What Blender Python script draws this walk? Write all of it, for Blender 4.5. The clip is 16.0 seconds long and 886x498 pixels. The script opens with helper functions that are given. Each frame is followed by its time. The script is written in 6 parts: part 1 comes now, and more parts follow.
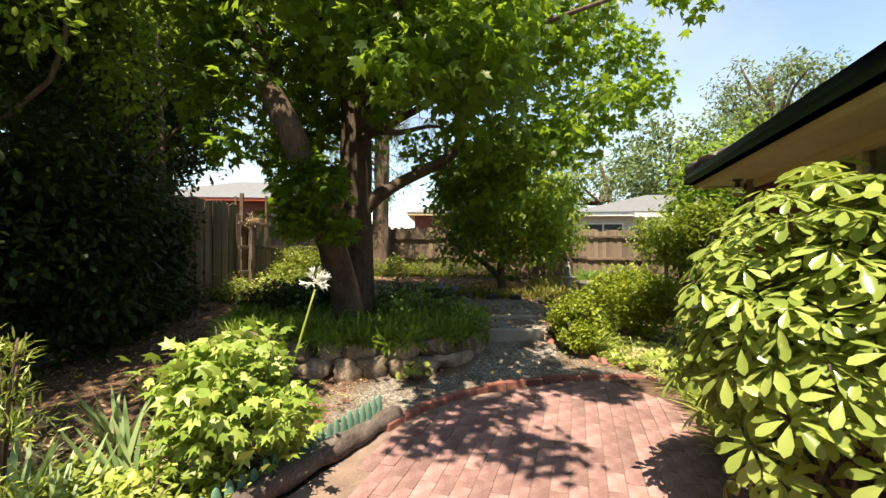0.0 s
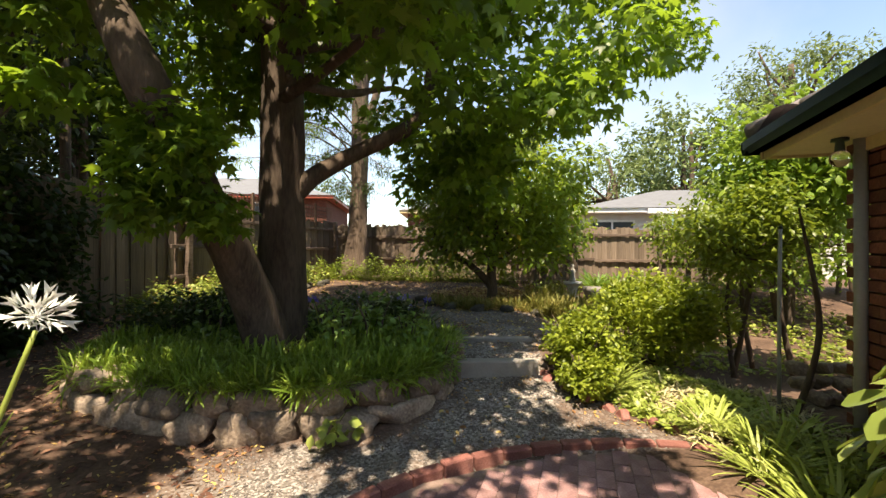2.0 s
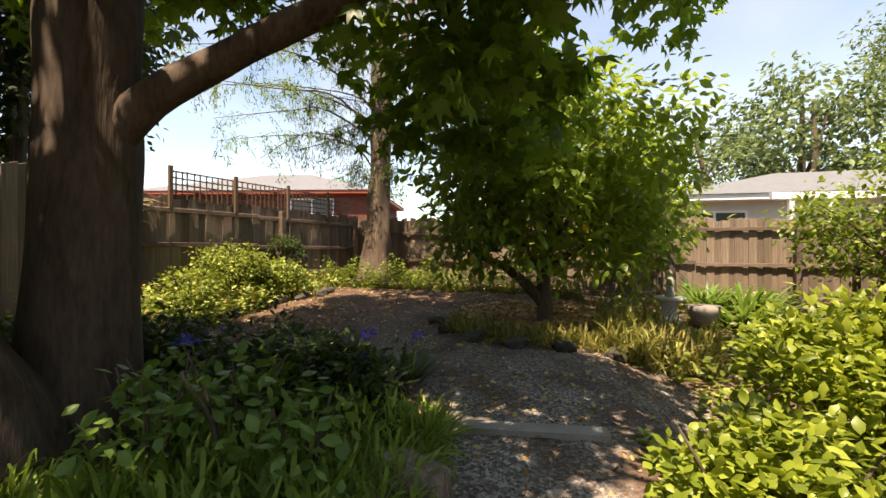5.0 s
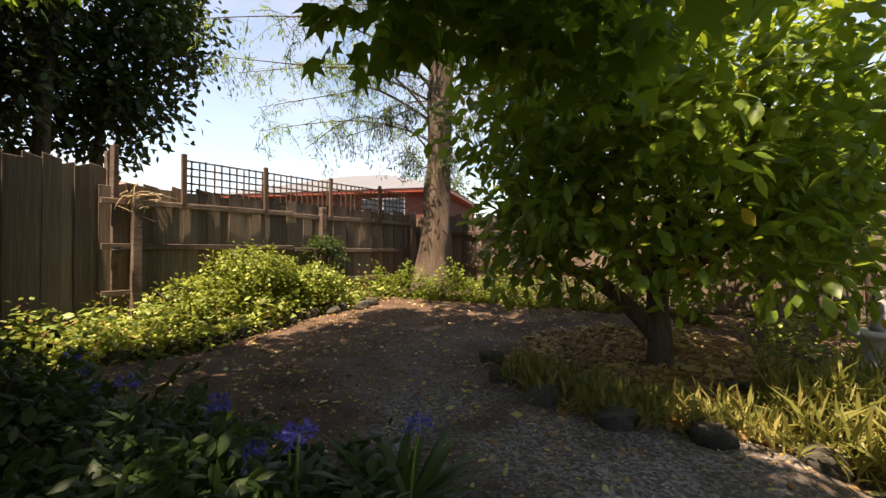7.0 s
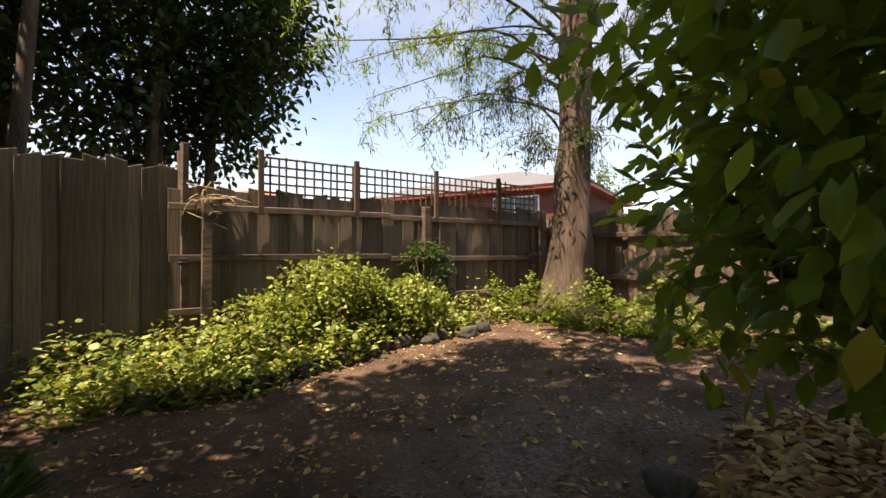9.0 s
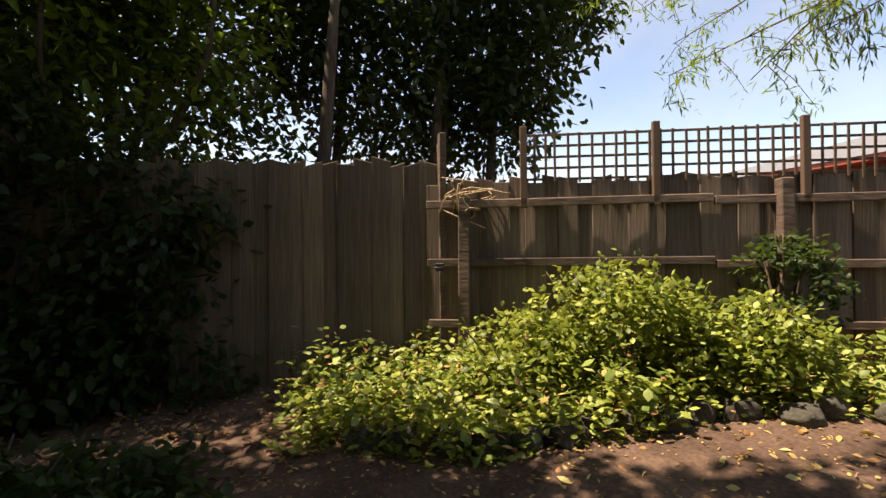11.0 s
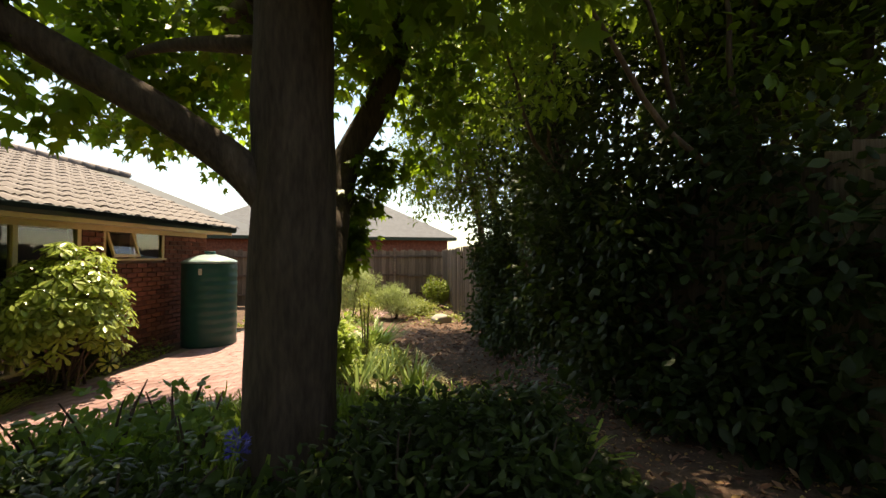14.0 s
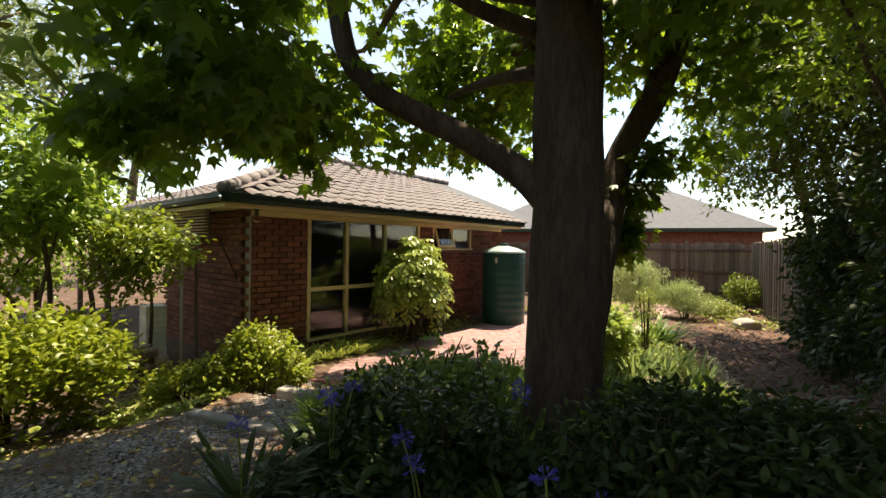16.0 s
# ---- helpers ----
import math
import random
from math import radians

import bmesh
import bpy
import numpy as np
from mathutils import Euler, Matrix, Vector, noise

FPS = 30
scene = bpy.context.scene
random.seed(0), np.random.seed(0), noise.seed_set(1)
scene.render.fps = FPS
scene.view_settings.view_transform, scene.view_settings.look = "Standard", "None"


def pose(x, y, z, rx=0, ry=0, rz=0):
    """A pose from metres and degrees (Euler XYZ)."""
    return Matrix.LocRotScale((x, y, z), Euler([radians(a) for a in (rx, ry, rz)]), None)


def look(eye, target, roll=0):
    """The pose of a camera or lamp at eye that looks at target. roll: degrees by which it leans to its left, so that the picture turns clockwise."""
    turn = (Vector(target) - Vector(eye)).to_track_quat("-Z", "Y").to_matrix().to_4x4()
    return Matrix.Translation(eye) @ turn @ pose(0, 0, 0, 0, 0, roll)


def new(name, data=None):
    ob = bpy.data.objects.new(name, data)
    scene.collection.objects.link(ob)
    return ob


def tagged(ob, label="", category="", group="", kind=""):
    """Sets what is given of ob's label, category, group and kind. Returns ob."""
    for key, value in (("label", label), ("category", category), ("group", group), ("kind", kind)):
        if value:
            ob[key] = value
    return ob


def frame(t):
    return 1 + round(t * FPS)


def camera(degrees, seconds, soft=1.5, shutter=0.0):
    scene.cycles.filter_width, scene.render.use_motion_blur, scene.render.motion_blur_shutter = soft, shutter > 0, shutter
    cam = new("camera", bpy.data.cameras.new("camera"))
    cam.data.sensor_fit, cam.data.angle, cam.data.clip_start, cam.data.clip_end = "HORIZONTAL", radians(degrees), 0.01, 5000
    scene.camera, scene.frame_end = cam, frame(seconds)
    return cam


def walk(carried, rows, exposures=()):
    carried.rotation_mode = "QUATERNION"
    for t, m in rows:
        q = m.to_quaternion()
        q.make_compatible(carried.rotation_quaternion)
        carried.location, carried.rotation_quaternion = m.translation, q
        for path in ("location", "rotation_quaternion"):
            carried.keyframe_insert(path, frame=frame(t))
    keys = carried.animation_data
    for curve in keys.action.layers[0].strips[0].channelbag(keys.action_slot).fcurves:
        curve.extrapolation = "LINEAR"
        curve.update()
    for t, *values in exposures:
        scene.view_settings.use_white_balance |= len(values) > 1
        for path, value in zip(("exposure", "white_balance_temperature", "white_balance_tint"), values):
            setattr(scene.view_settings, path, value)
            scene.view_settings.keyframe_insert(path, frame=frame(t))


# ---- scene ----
cam = camera(91.6, 16.0)
METRES, EYE, TILT, LEAN, TURN = 10.8, 1.5, 0.0, 0.0, 0.0
ROWS = [
    (0.0, 0.0, 0.0, 0.0, 0.0, 0.0, -0.0),
    (0.5, 0.0128, 0.0359, -0.001, 0.05, -0.0, -0.02),
    (1.0, 0.0233, 0.0764, -0.0021, 0.18, -0.04, 0.01),
    (1.5, 0.0344, 0.1139, -0.001, 0.37, -0.01, -0.05),
    (2.0, 0.0466, 0.1569, -0.0011, 0.61, 0.09, -0.08),
    (2.5, 0.0563, 0.1967, -0.0018, 0.99, 0.05, -0.03),
    (3.0, 0.0684, 0.2366, -0.0035, 1.63, 0.07, -0.04),
    (3.5, 0.0781, 0.275, -0.0035, 2.9, 0.14, -0.05),
    (4.0, 0.0853, 0.3189, -0.0031, 4.99, 0.13, -0.04),
    (6.5, 0.0901, 0.5198, -0.0028, 16.92, 0.3, -0.2),
    (7.0, 0.0856, 0.5614, -0.0005, 20.36, 0.31, -0.15),
    (7.5, 0.08, 0.6009, 0.0017, 23.48, 0.18, -0.1),
    (8.0, 0.0693, 0.641, 0.0054, 27.37, 0.28, -0.09),
    (10.5, -0.0257, 0.7818, 0.0111, 66.44, 0.42, 0.46),
    (11.0, -0.0518, 0.7997, 0.0125, 78.38, 0.44, 0.57),
    (11.5, -0.0758, 0.8112, 0.0137, 90.23, 0.45, 0.6),
    (12.0, -0.099, 0.8213, 0.0161, 104.56, 0.49, 0.55),
    (12.5, -0.1151, 0.8221, 0.0197, 119.34, 0.59, 0.48),
    (13.0, -0.1285, 0.8203, 0.0219, 135.95, 0.91, 0.38),
    (13.5, -0.1384, 0.8217, 0.0216, 150.69, 1.08, 0.19),
    (14.0, -0.1421, 0.8297, 0.0236, 166.32, 1.03, -0.06),
    (14.5, -0.1414, 0.8382, 0.0238, 177.87, 0.99, -0.22),
    (15.0, -0.1414, 0.8458, 0.0236, 187.93, 0.74, -0.44),
    (15.5, -0.1441, 0.854, 0.0238, 195.44, 0.26, -0.62),
    (16.0, -0.1523, 0.8666, 0.0232, 202.79, -0.27, -0.77),
]
EXPOSURES = [(0.0, 1.97, 7800, 5), (2.5, 2.02, 7900, 11), (4.0, 2.03, 8300, 13), (8.0, 1.98, 8200, 17), (10.5, 1.82, 8000, 18), (13.0, 1.95, 9300, 7), (16.0, 2.0, 8200, 9)]
walk(cam, [(t, pose(0, 0, EYE, TILT, LEAN, TURN) @ pose(METRES * x, METRES * y, METRES * z, 90 + pitch, roll, yaw)) for t, x, y, z, yaw, pitch, roll in ROWS],
     EXPOSURES)


# ---- world, sun ----
SUN_AZ, SUN_EL = radians(189.0), radians(66.0)  # azimuth clockwise from +y
world = bpy.data.worlds.new("sky")
scene.world = world
world.use_nodes = True
wn = world.node_tree.nodes
sky = wn.new("ShaderNodeTexSky")
sky.sky_type, sky.sun_disc, sky.sun_elevation, sky.sun_rotation = "NISHITA", False, SUN_EL, SUN_AZ
sky.air_density, sky.dust_density, sky.ozone_density = 1.0, 0.3, 2.0
wn["Background"].inputs["Strength"].default_value = 0.082
# thin high cloud over the sky
wtc, wno, wrp, wmx = wn.new("ShaderNodeTexCoord"), wn.new("ShaderNodeTexNoise"), wn.new("ShaderNodeValToRGB"), wn.new("ShaderNodeMix")
wno.inputs["Scale"].default_value, wno.inputs["Detail"].default_value = 2.2, 7
wrp.color_ramp.elements[0].position, wrp.color_ramp.elements[1].position = 0.42, 0.75
wrp.color_ramp.elements[0].color, wrp.color_ramp.elements[1].color = (0.03, 0.03, 0.03, 1), (0.5, 0.5, 0.5, 1)
wmx.data_type = "RGBA"
wmx.inputs["B"].default_value = (3.9, 4.1, 4.5, 1)
wl = world.node_tree.links
wl.new(wtc.outputs["Generated"], wno.inputs["Vector"])
wl.new(wno.outputs["Fac"], wrp.inputs[0])
wl.new(wrp.outputs[0], wmx.inputs["Factor"])
wl.new(sky.outputs["Color"], wmx.inputs["A"])
wl.new(wmx.outputs["Result"], wn["Background"].inputs["Color"])
sun = new("sun", bpy.data.lights.new("sun", "SUN"))
sun.data.energy, sun.data.angle, sun.data.color = 3.35, radians(0.6), (1.0, 0.92, 0.8)
to_sun = Vector((math.sin(SUN_AZ) * math.cos(SUN_EL), math.cos(SUN_AZ) * math.cos(SUN_EL), math.sin(SUN_EL)))
sun.matrix_world = look(to_sun * 60, (0, 0, 0))

# ---- materials ----
def material(name, rough=0.8):
    m = bpy.data.materials.new(name)
    m.use_nodes = True
    n, l = m.node_tree.nodes, m.node_tree.links
    b = n["Principled BSDF"]
    b.inputs["Roughness"].default_value = rough
    return m, n, l, b


def ramp(n, stops):
    r = n.new("ShaderNodeValToRGB")
    e = r.color_ramp.elements
    while len(e) < len(stops):
        e.new(0.5)
    for k, (p, c) in zip(e, stops):
        k.position, k.color = p, (*c, 1)
    return r


def surface(name, stops, scale=6.0, fine=60.0, bump=0.3, rough=0.85, stretch=(1, 1, 1), vary=0.25, by="object", spec=0.3):
    """Noise at two scales through a colour ramp, brightness varied piece by piece, and fine relief."""
    m, n, l, b = material(name, rough)
    b.inputs["Specular IOR Level"].default_value = spec
    tc, mp = n.new("ShaderNodeTexCoord"), n.new("ShaderNodeMapping")
    mp.inputs["Scale"].default_value = stretch
    big, small = n.new("ShaderNodeTexNoise"), n.new("ShaderNodeTexNoise")
    big.inputs["Scale"].default_value, big.inputs["Detail"].default_value = scale, 5
    small.inputs["Scale"].default_value, small.inputs["Detail"].default_value = fine, 4
    mixed = n.new("ShaderNodeMath")
    mixed.operation = "MULTIPLY_ADD"
    mixed.inputs[1].default_value = 0.45
    half = n.new("ShaderNodeMath")
    half.operation = "MULTIPLY"
    half.inputs[1].default_value = 0.55
    l.new(tc.outputs["Object"], mp.inputs["Vector"])
    l.new(mp.outputs[0], big.inputs["Vector"])
    l.new(mp.outputs[0], small.inputs["Vector"])
    l.new(big.outputs["Fac"], half.inputs[0])
    l.new(small.outputs["Fac"], mixed.inputs[0])
    l.new(half.outputs[0], mixed.inputs[2])
    r = ramp(n, stops)
    l.new(mixed.outputs[0], r.inputs[0])
    hsv = n.new("ShaderNodeHueSaturation")
    l.new(r.outputs[0], hsv.inputs["Color"])
    if by == "object":
        rnd = n.new("ShaderNodeObjectInfo").outputs["Random"]
    else:
        rnd = n.new("ShaderNodeNewGeometry").outputs["Random Per Island"]
    mr = n.new("ShaderNodeMapRange")
    mr.inputs["To Min"].default_value, mr.inputs["To Max"].default_value = 1 - vary, 1 + vary
    l.new(rnd, mr.inputs["Value"])
    l.new(mr.outputs[0], hsv.inputs["Value"])
    l.new(hsv.outputs[0], b.inputs["Base Color"])
    bp = n.new("ShaderNodeBump")
    bp.inputs["Strength"].default_value, bp.inputs["Distance"].default_value = bump, 0.02
    l.new(mixed.outputs[0], bp.inputs["Height"])
    l.new(bp.outputs[0], b.inputs["Normal"])
    return m


def leaf_material(name, dark, mid, light, through_colour, gloss=0.45, trans=0.35):
    """Leaves: colour by leaf, a translucent share, a waxy sheen."""
    m, n, l, b = material(name, gloss)
    b.inputs["Specular IOR Level"].default_value = 0.3
    geo = n.new("ShaderNodeNewGeometry")
    r = ramp(n, [(0.0, dark), (0.5, mid), (1.0, light)])
    l.new(geo.outputs["Random Per Island"], r.inputs[0])
    l.new(r.outputs[0], b.inputs["Base Color"])
    tr, mix = n.new("ShaderNodeBsdfTranslucent"), n.new("ShaderNodeMixShader")
    hs = n.new("ShaderNodeMix")
    hs.data_type, hs.blend_type = "RGBA", "MIX"
    hs.inputs["Factor"].default_value = 0.6
    l.new(r.outputs[0], hs.inputs["A"])
    hs.inputs["B"].default_value = (*through_colour, 1)
    l.new(hs.outputs["Result"], tr.inputs["Color"])
    mix.inputs[0].default_value = trans
    l.new(b.outputs[0], mix.inputs[1])
    l.new(tr.outputs[0], mix.inputs[2])
    l.new(mix.outputs[0], n["Material Output"].inputs["Surface"])
    return m


def plain(name, colour, rough=0.6, metal=0.0, vary=0.12):
    m = surface(name, [(0.3, tuple(c * 0.85 for c in colour)), (0.7, tuple(min(1, c * 1.1) for c in colour))], 3, 40, 0.06, rough, vary=vary)
    m.node_tree.nodes["Principled BSDF"].inputs["Metallic"].default_value = metal
    return m


M_BARK = surface("bark", [(0.3, (0.035, 0.024, 0.018)), (0.6, (0.11, 0.08, 0.06)), (0.8, (0.2, 0.155, 0.12))], 9, 45, 0.9, 0.95, (1, 1, 0.22))
M_GUM = surface("gum_bark", [(0.3, (0.05, 0.034, 0.025)), (0.55, (0.135, 0.095, 0.072)), (0.8, (0.25, 0.19, 0.15))], 5, 40, 0.9, 0.95, (1, 1, 0.12))
M_FENCE = surface("weathered_paling", [(0.25, (0.06, 0.044, 0.033)), (0.5, (0.165, 0.122, 0.092)), (0.8, (0.33, 0.26, 0.205))], 7, 50, 0.5, 0.95, (1.6, 1.6, 0.12), 0.32)
M_RAIL = surface("fence_rail_wood", [(0.3, (0.06, 0.04, 0.03)), (0.8, (0.24, 0.175, 0.14))], 6, 40, 0.5, 0.95, (0.3, 0.3, 1))
M_BRICK = surface("house_brick", [(0.25, (0.06, 0.024, 0.018)), (0.5, (0.14, 0.05, 0.034)), (0.8, (0.27, 0.12, 0.08))], 9, 70, 0.4, 0.9, vary=0.4)
M_PAVER = surface("paving_brick", [(0.25, (0.12, 0.06, 0.06)), (0.5, (0.235, 0.134, 0.132)), (0.8, (0.4, 0.275, 0.27))], 7, 70, 0.35, 0.8, vary=0.3)
M_KERB = surface("kerb_brick", [(0.25, (0.13, 0.048, 0.04)), (0.5, (0.22, 0.088, 0.073)), (0.8, (0.36, 0.185, 0.16))], 7, 70, 0.35, 0.85, vary=0.25)
M_MORTAR = surface("sandy_joint", [(0.3, (0.12, 0.08, 0.068)), (0.8, (0.28, 0.2, 0.17))], 6, 80, 0.3)
M_STONE = surface("basalt_stone", [(0.2, (0.06, 0.045, 0.036)), (0.48, (0.2, 0.152, 0.118)), (0.72, (0.4, 0.32, 0.25))], 5, 40, 0.9, 0.92, vary=0.35)
M_DARKSTONE = surface("dark_stone", [(0.2, (0.02, 0.022, 0.014)), (0.5, (0.06, 0.055, 0.045)), (0.8, (0.13, 0.115, 0.095))], 5, 40, 0.9, 0.95, vary=0.3)
M_CONCRETE = surface("concrete", [(0.3, (0.22, 0.2, 0.18)), (0.7, (0.36, 0.33, 0.3))], 5, 90, 0.2, 0.9)
M_TILE = surface("roof_tile", [(0.3, (0.1, 0.086, 0.086)), (0.7, (0.2, 0.172, 0.174))], 4, 60, 0.2, 0.75, vary=0.15, by="island")
M_CREAM = plain("cream_paint", (0.62, 0.5, 0.28), 0.5)
M_SOFFIT = plain("soffit_paint", (0.66, 0.55, 0.4), 0.7)
M_GREEN = plain("dark_green_paint", (0.035, 0.06, 0.045), 0.35)
M_TANK = plain("green_tank", (0.012, 0.06, 0.055), 0.4)
M_LATTICE = plain("lattice_brown", (0.13, 0.085, 0.06), 0.85)
M_METAL = plain("galvanised", (0.35, 0.36, 0.37), 0.4, 0.8)
# near-black for latch and roof deck; also stands in for an unlit room
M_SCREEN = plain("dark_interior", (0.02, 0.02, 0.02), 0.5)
M_WHITE = surface("pale_statue_stone", [(0.3, (0.24, 0.225, 0.2)), (0.7, (0.42, 0.4, 0.37))], 8, 60, 0.3)
M_LOG = surface("weathered_log", [(0.3, (0.03, 0.022, 0.02)), (0.55, (0.1, 0.08, 0.074)), (0.8, (0.22, 0.19, 0.18))], 9, 60, 0.9, 0.95, (1, 0.12, 1))
M_EDGING = plain("green_edging", (0.1, 0.2, 0.15), 0.5)

L_AMBER = leaf_material("sweetgum_leaf", (0.04, 0.08, 0.013), (0.075, 0.14, 0.02), (0.14, 0.22, 0.032), (0.36, 0.52, 0.04), 0.4, 0.56)
L_AMBER_YOUNG = leaf_material("young_sweetgum_leaf", (0.13, 0.2, 0.035), (0.23, 0.32, 0.065), (0.36, 0.44, 0.13), (0.4, 0.5, 0.08), 0.4, 0.35)
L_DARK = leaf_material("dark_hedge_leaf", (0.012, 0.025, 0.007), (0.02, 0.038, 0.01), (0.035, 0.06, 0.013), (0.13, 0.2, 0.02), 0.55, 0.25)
L_LEMON = leaf_material("lemon_leaf", (0.07, 0.12, 0.018), (0.14, 0.22, 0.03), (0.25, 0.34, 0.05), (0.42, 0.52, 0.05), 0.36, 0.5)
L_SCHEF = leaf_material("umbrella_plant_leaf", (0.16, 0.22, 0.05), (0.27, 0.34, 0.085), (0.4, 0.46, 0.14), (0.44, 0.52, 0.08), 0.24, 0.35)
L_BOX = leaf_material("box_hedge_leaf", (0.07, 0.11, 0.015), (0.13, 0.18, 0.025), (0.22, 0.27, 0.04), (0.32, 0.4, 0.035), 0.4, 0.35)
L_GROUND = leaf_material("ground_cover_leaf", (0.04, 0.065, 0.01), (0.15, 0.2, 0.03), (0.38, 0.42, 0.1), (0.42, 0.46, 0.07), 0.45, 0.35)
L_BANK = leaf_material("bank_plant_leaf", (0.1, 0.16, 0.04), (0.24, 0.31, 0.08), (0.42, 0.46, 0.18), (0.42, 0.48, 0.1), 0.4, 0.35)
L_GRASS = leaf_material("strap_leaf", (0.085, 0.15, 0.02), (0.18, 0.28, 0.04), (0.32, 0.42, 0.09), (0.38, 0.5, 0.06), 0.38, 0.4)
L_LIME = leaf_material("lime_strap_leaf", (0.17, 0.22, 0.04), (0.27, 0.33, 0.07), (0.4, 0.45, 0.13), (0.42, 0.47, 0.1), 0.4, 0.3)
L_STRAW = leaf_material("straw", (0.3, 0.25, 0.14), (0.45, 0.39, 0.22), (0.6, 0.54, 0.34), (0.4, 0.36, 0.2), 0.6, 0.2)
L_FAR = leaf_material("far_tree_leaf", (0.07, 0.11, 0.04), (0.12, 0.17, 0.06), (0.2, 0.25, 0.1), (0.25, 0.32, 0.1), 0.6, 0.3)
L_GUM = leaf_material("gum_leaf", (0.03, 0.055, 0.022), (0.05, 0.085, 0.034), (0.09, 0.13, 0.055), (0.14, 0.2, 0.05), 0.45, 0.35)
L_DRY = leaf_material("dry_leaf", (0.17, 0.075, 0.035), (0.36, 0.2, 0.08), (0.58, 0.44, 0.16), (0.5, 0.34, 0.12), 0.6, 0.2)

L_FALLEN = leaf_material("fallen_yellow_leaf", (0.35, 0.22, 0.07), (0.5, 0.38, 0.14), (0.62, 0.54, 0.26), (0.5, 0.4, 0.1), 0.6, 0.2)
L_YELLOW = leaf_material("yellowed_leaf", (0.3, 0.25, 0.03), (0.45, 0.36, 0.04), (0.55, 0.4, 0.05), (0.5, 0.4, 0.05), 0.5, 0.3)
# upper hedge leaves: lighter copy of the dark hedge leaf, sunlight in its colour
L_BOX2 = leaf_material("sun_tinted_hedge_leaf", (0.05, 0.1, 0.012), (0.085, 0.16, 0.02), (0.14, 0.22, 0.03), (0.28, 0.4, 0.03), 0.4, 0.4)
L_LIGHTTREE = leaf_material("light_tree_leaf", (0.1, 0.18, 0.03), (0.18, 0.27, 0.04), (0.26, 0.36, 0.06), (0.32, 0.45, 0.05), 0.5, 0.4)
L_SIDE = leaf_material("side_tree_leaf", (0.025, 0.045, 0.01), (0.05, 0.085, 0.015), (0.1, 0.15, 0.025), (0.26, 0.36, 0.03), 0.45, 0.35)
# very dark green; below the sweetgum it also carries the tree's shade
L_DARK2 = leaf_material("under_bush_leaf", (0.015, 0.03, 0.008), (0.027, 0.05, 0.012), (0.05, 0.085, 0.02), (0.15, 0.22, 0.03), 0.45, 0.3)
L_SAGE = leaf_material("sage_leaf", (0.18, 0.24, 0.09), (0.29, 0.35, 0.14), (0.42, 0.47, 0.23), (0.4, 0.48, 0.15), 0.6, 0.3)
L_IRIS = leaf_material("iris_leaf", (0.1, 0.17, 0.06), (0.17, 0.25, 0.1), (0.27, 0.34, 0.16), (0.28, 0.38, 0.1), 0.4, 0.3)
L_GRASS2 = leaf_material("bright_strap_leaf", (0.08, 0.15, 0.03), (0.13, 0.22, 0.045), (0.2, 0.3, 0.07), (0.28, 0.4, 0.06), 0.4, 0.35)

L_OLIVE = leaf_material("dry_grass_blade", (0.11, 0.13, 0.028), (0.2, 0.19, 0.05), (0.33, 0.265, 0.09), (0.34, 0.34, 0.07), 0.5, 0.33)
# darker copy of the strap leaf, the tree's shade put into its colour
L_AGA = leaf_material("shade_tinted_strap_leaf", (0.03, 0.055, 0.012), (0.05, 0.085, 0.018), (0.09, 0.13, 0.035), (0.18, 0.25, 0.04), 0.4, 0.3)
L_HEDGE = leaf_material("clipped_hedge_leaf", (0.1, 0.14, 0.018), (0.19, 0.24, 0.03), (0.32, 0.37, 0.055), (0.4, 0.46, 0.04), 0.4, 0.4)
M_GROUND = surface("soil_and_mulch", [(0.3, (0.028, 0.017, 0.012)), (0.5, (0.08, 0.048, 0.034)), (0.75, (0.17, 0.11, 0.078))], 3, 40, 1.0, 0.95)
L_MULCH = leaf_material("bark_chip", (0.08, 0.035, 0.024), (0.2, 0.095, 0.062), (0.38, 0.22, 0.15), (0.15, 0.07, 0.04), 0.8, 0.02)
M_PEBBLE = surface("pebble", [(0.2, (0.07, 0.062, 0.056)), (0.5, (0.19, 0.172, 0.16)), (0.8, (0.4, 0.375, 0.35))], 8, 60, 0.2, 0.85, vary=0.55, by="island")
M_GRAVEL = surface("gravel_bed", [(0.3, (0.12, 0.1, 0.09)), (0.5, (0.24, 0.21, 0.19)), (0.75, (0.4, 0.37, 0.35))], 3, 70, 0.9, 0.95)


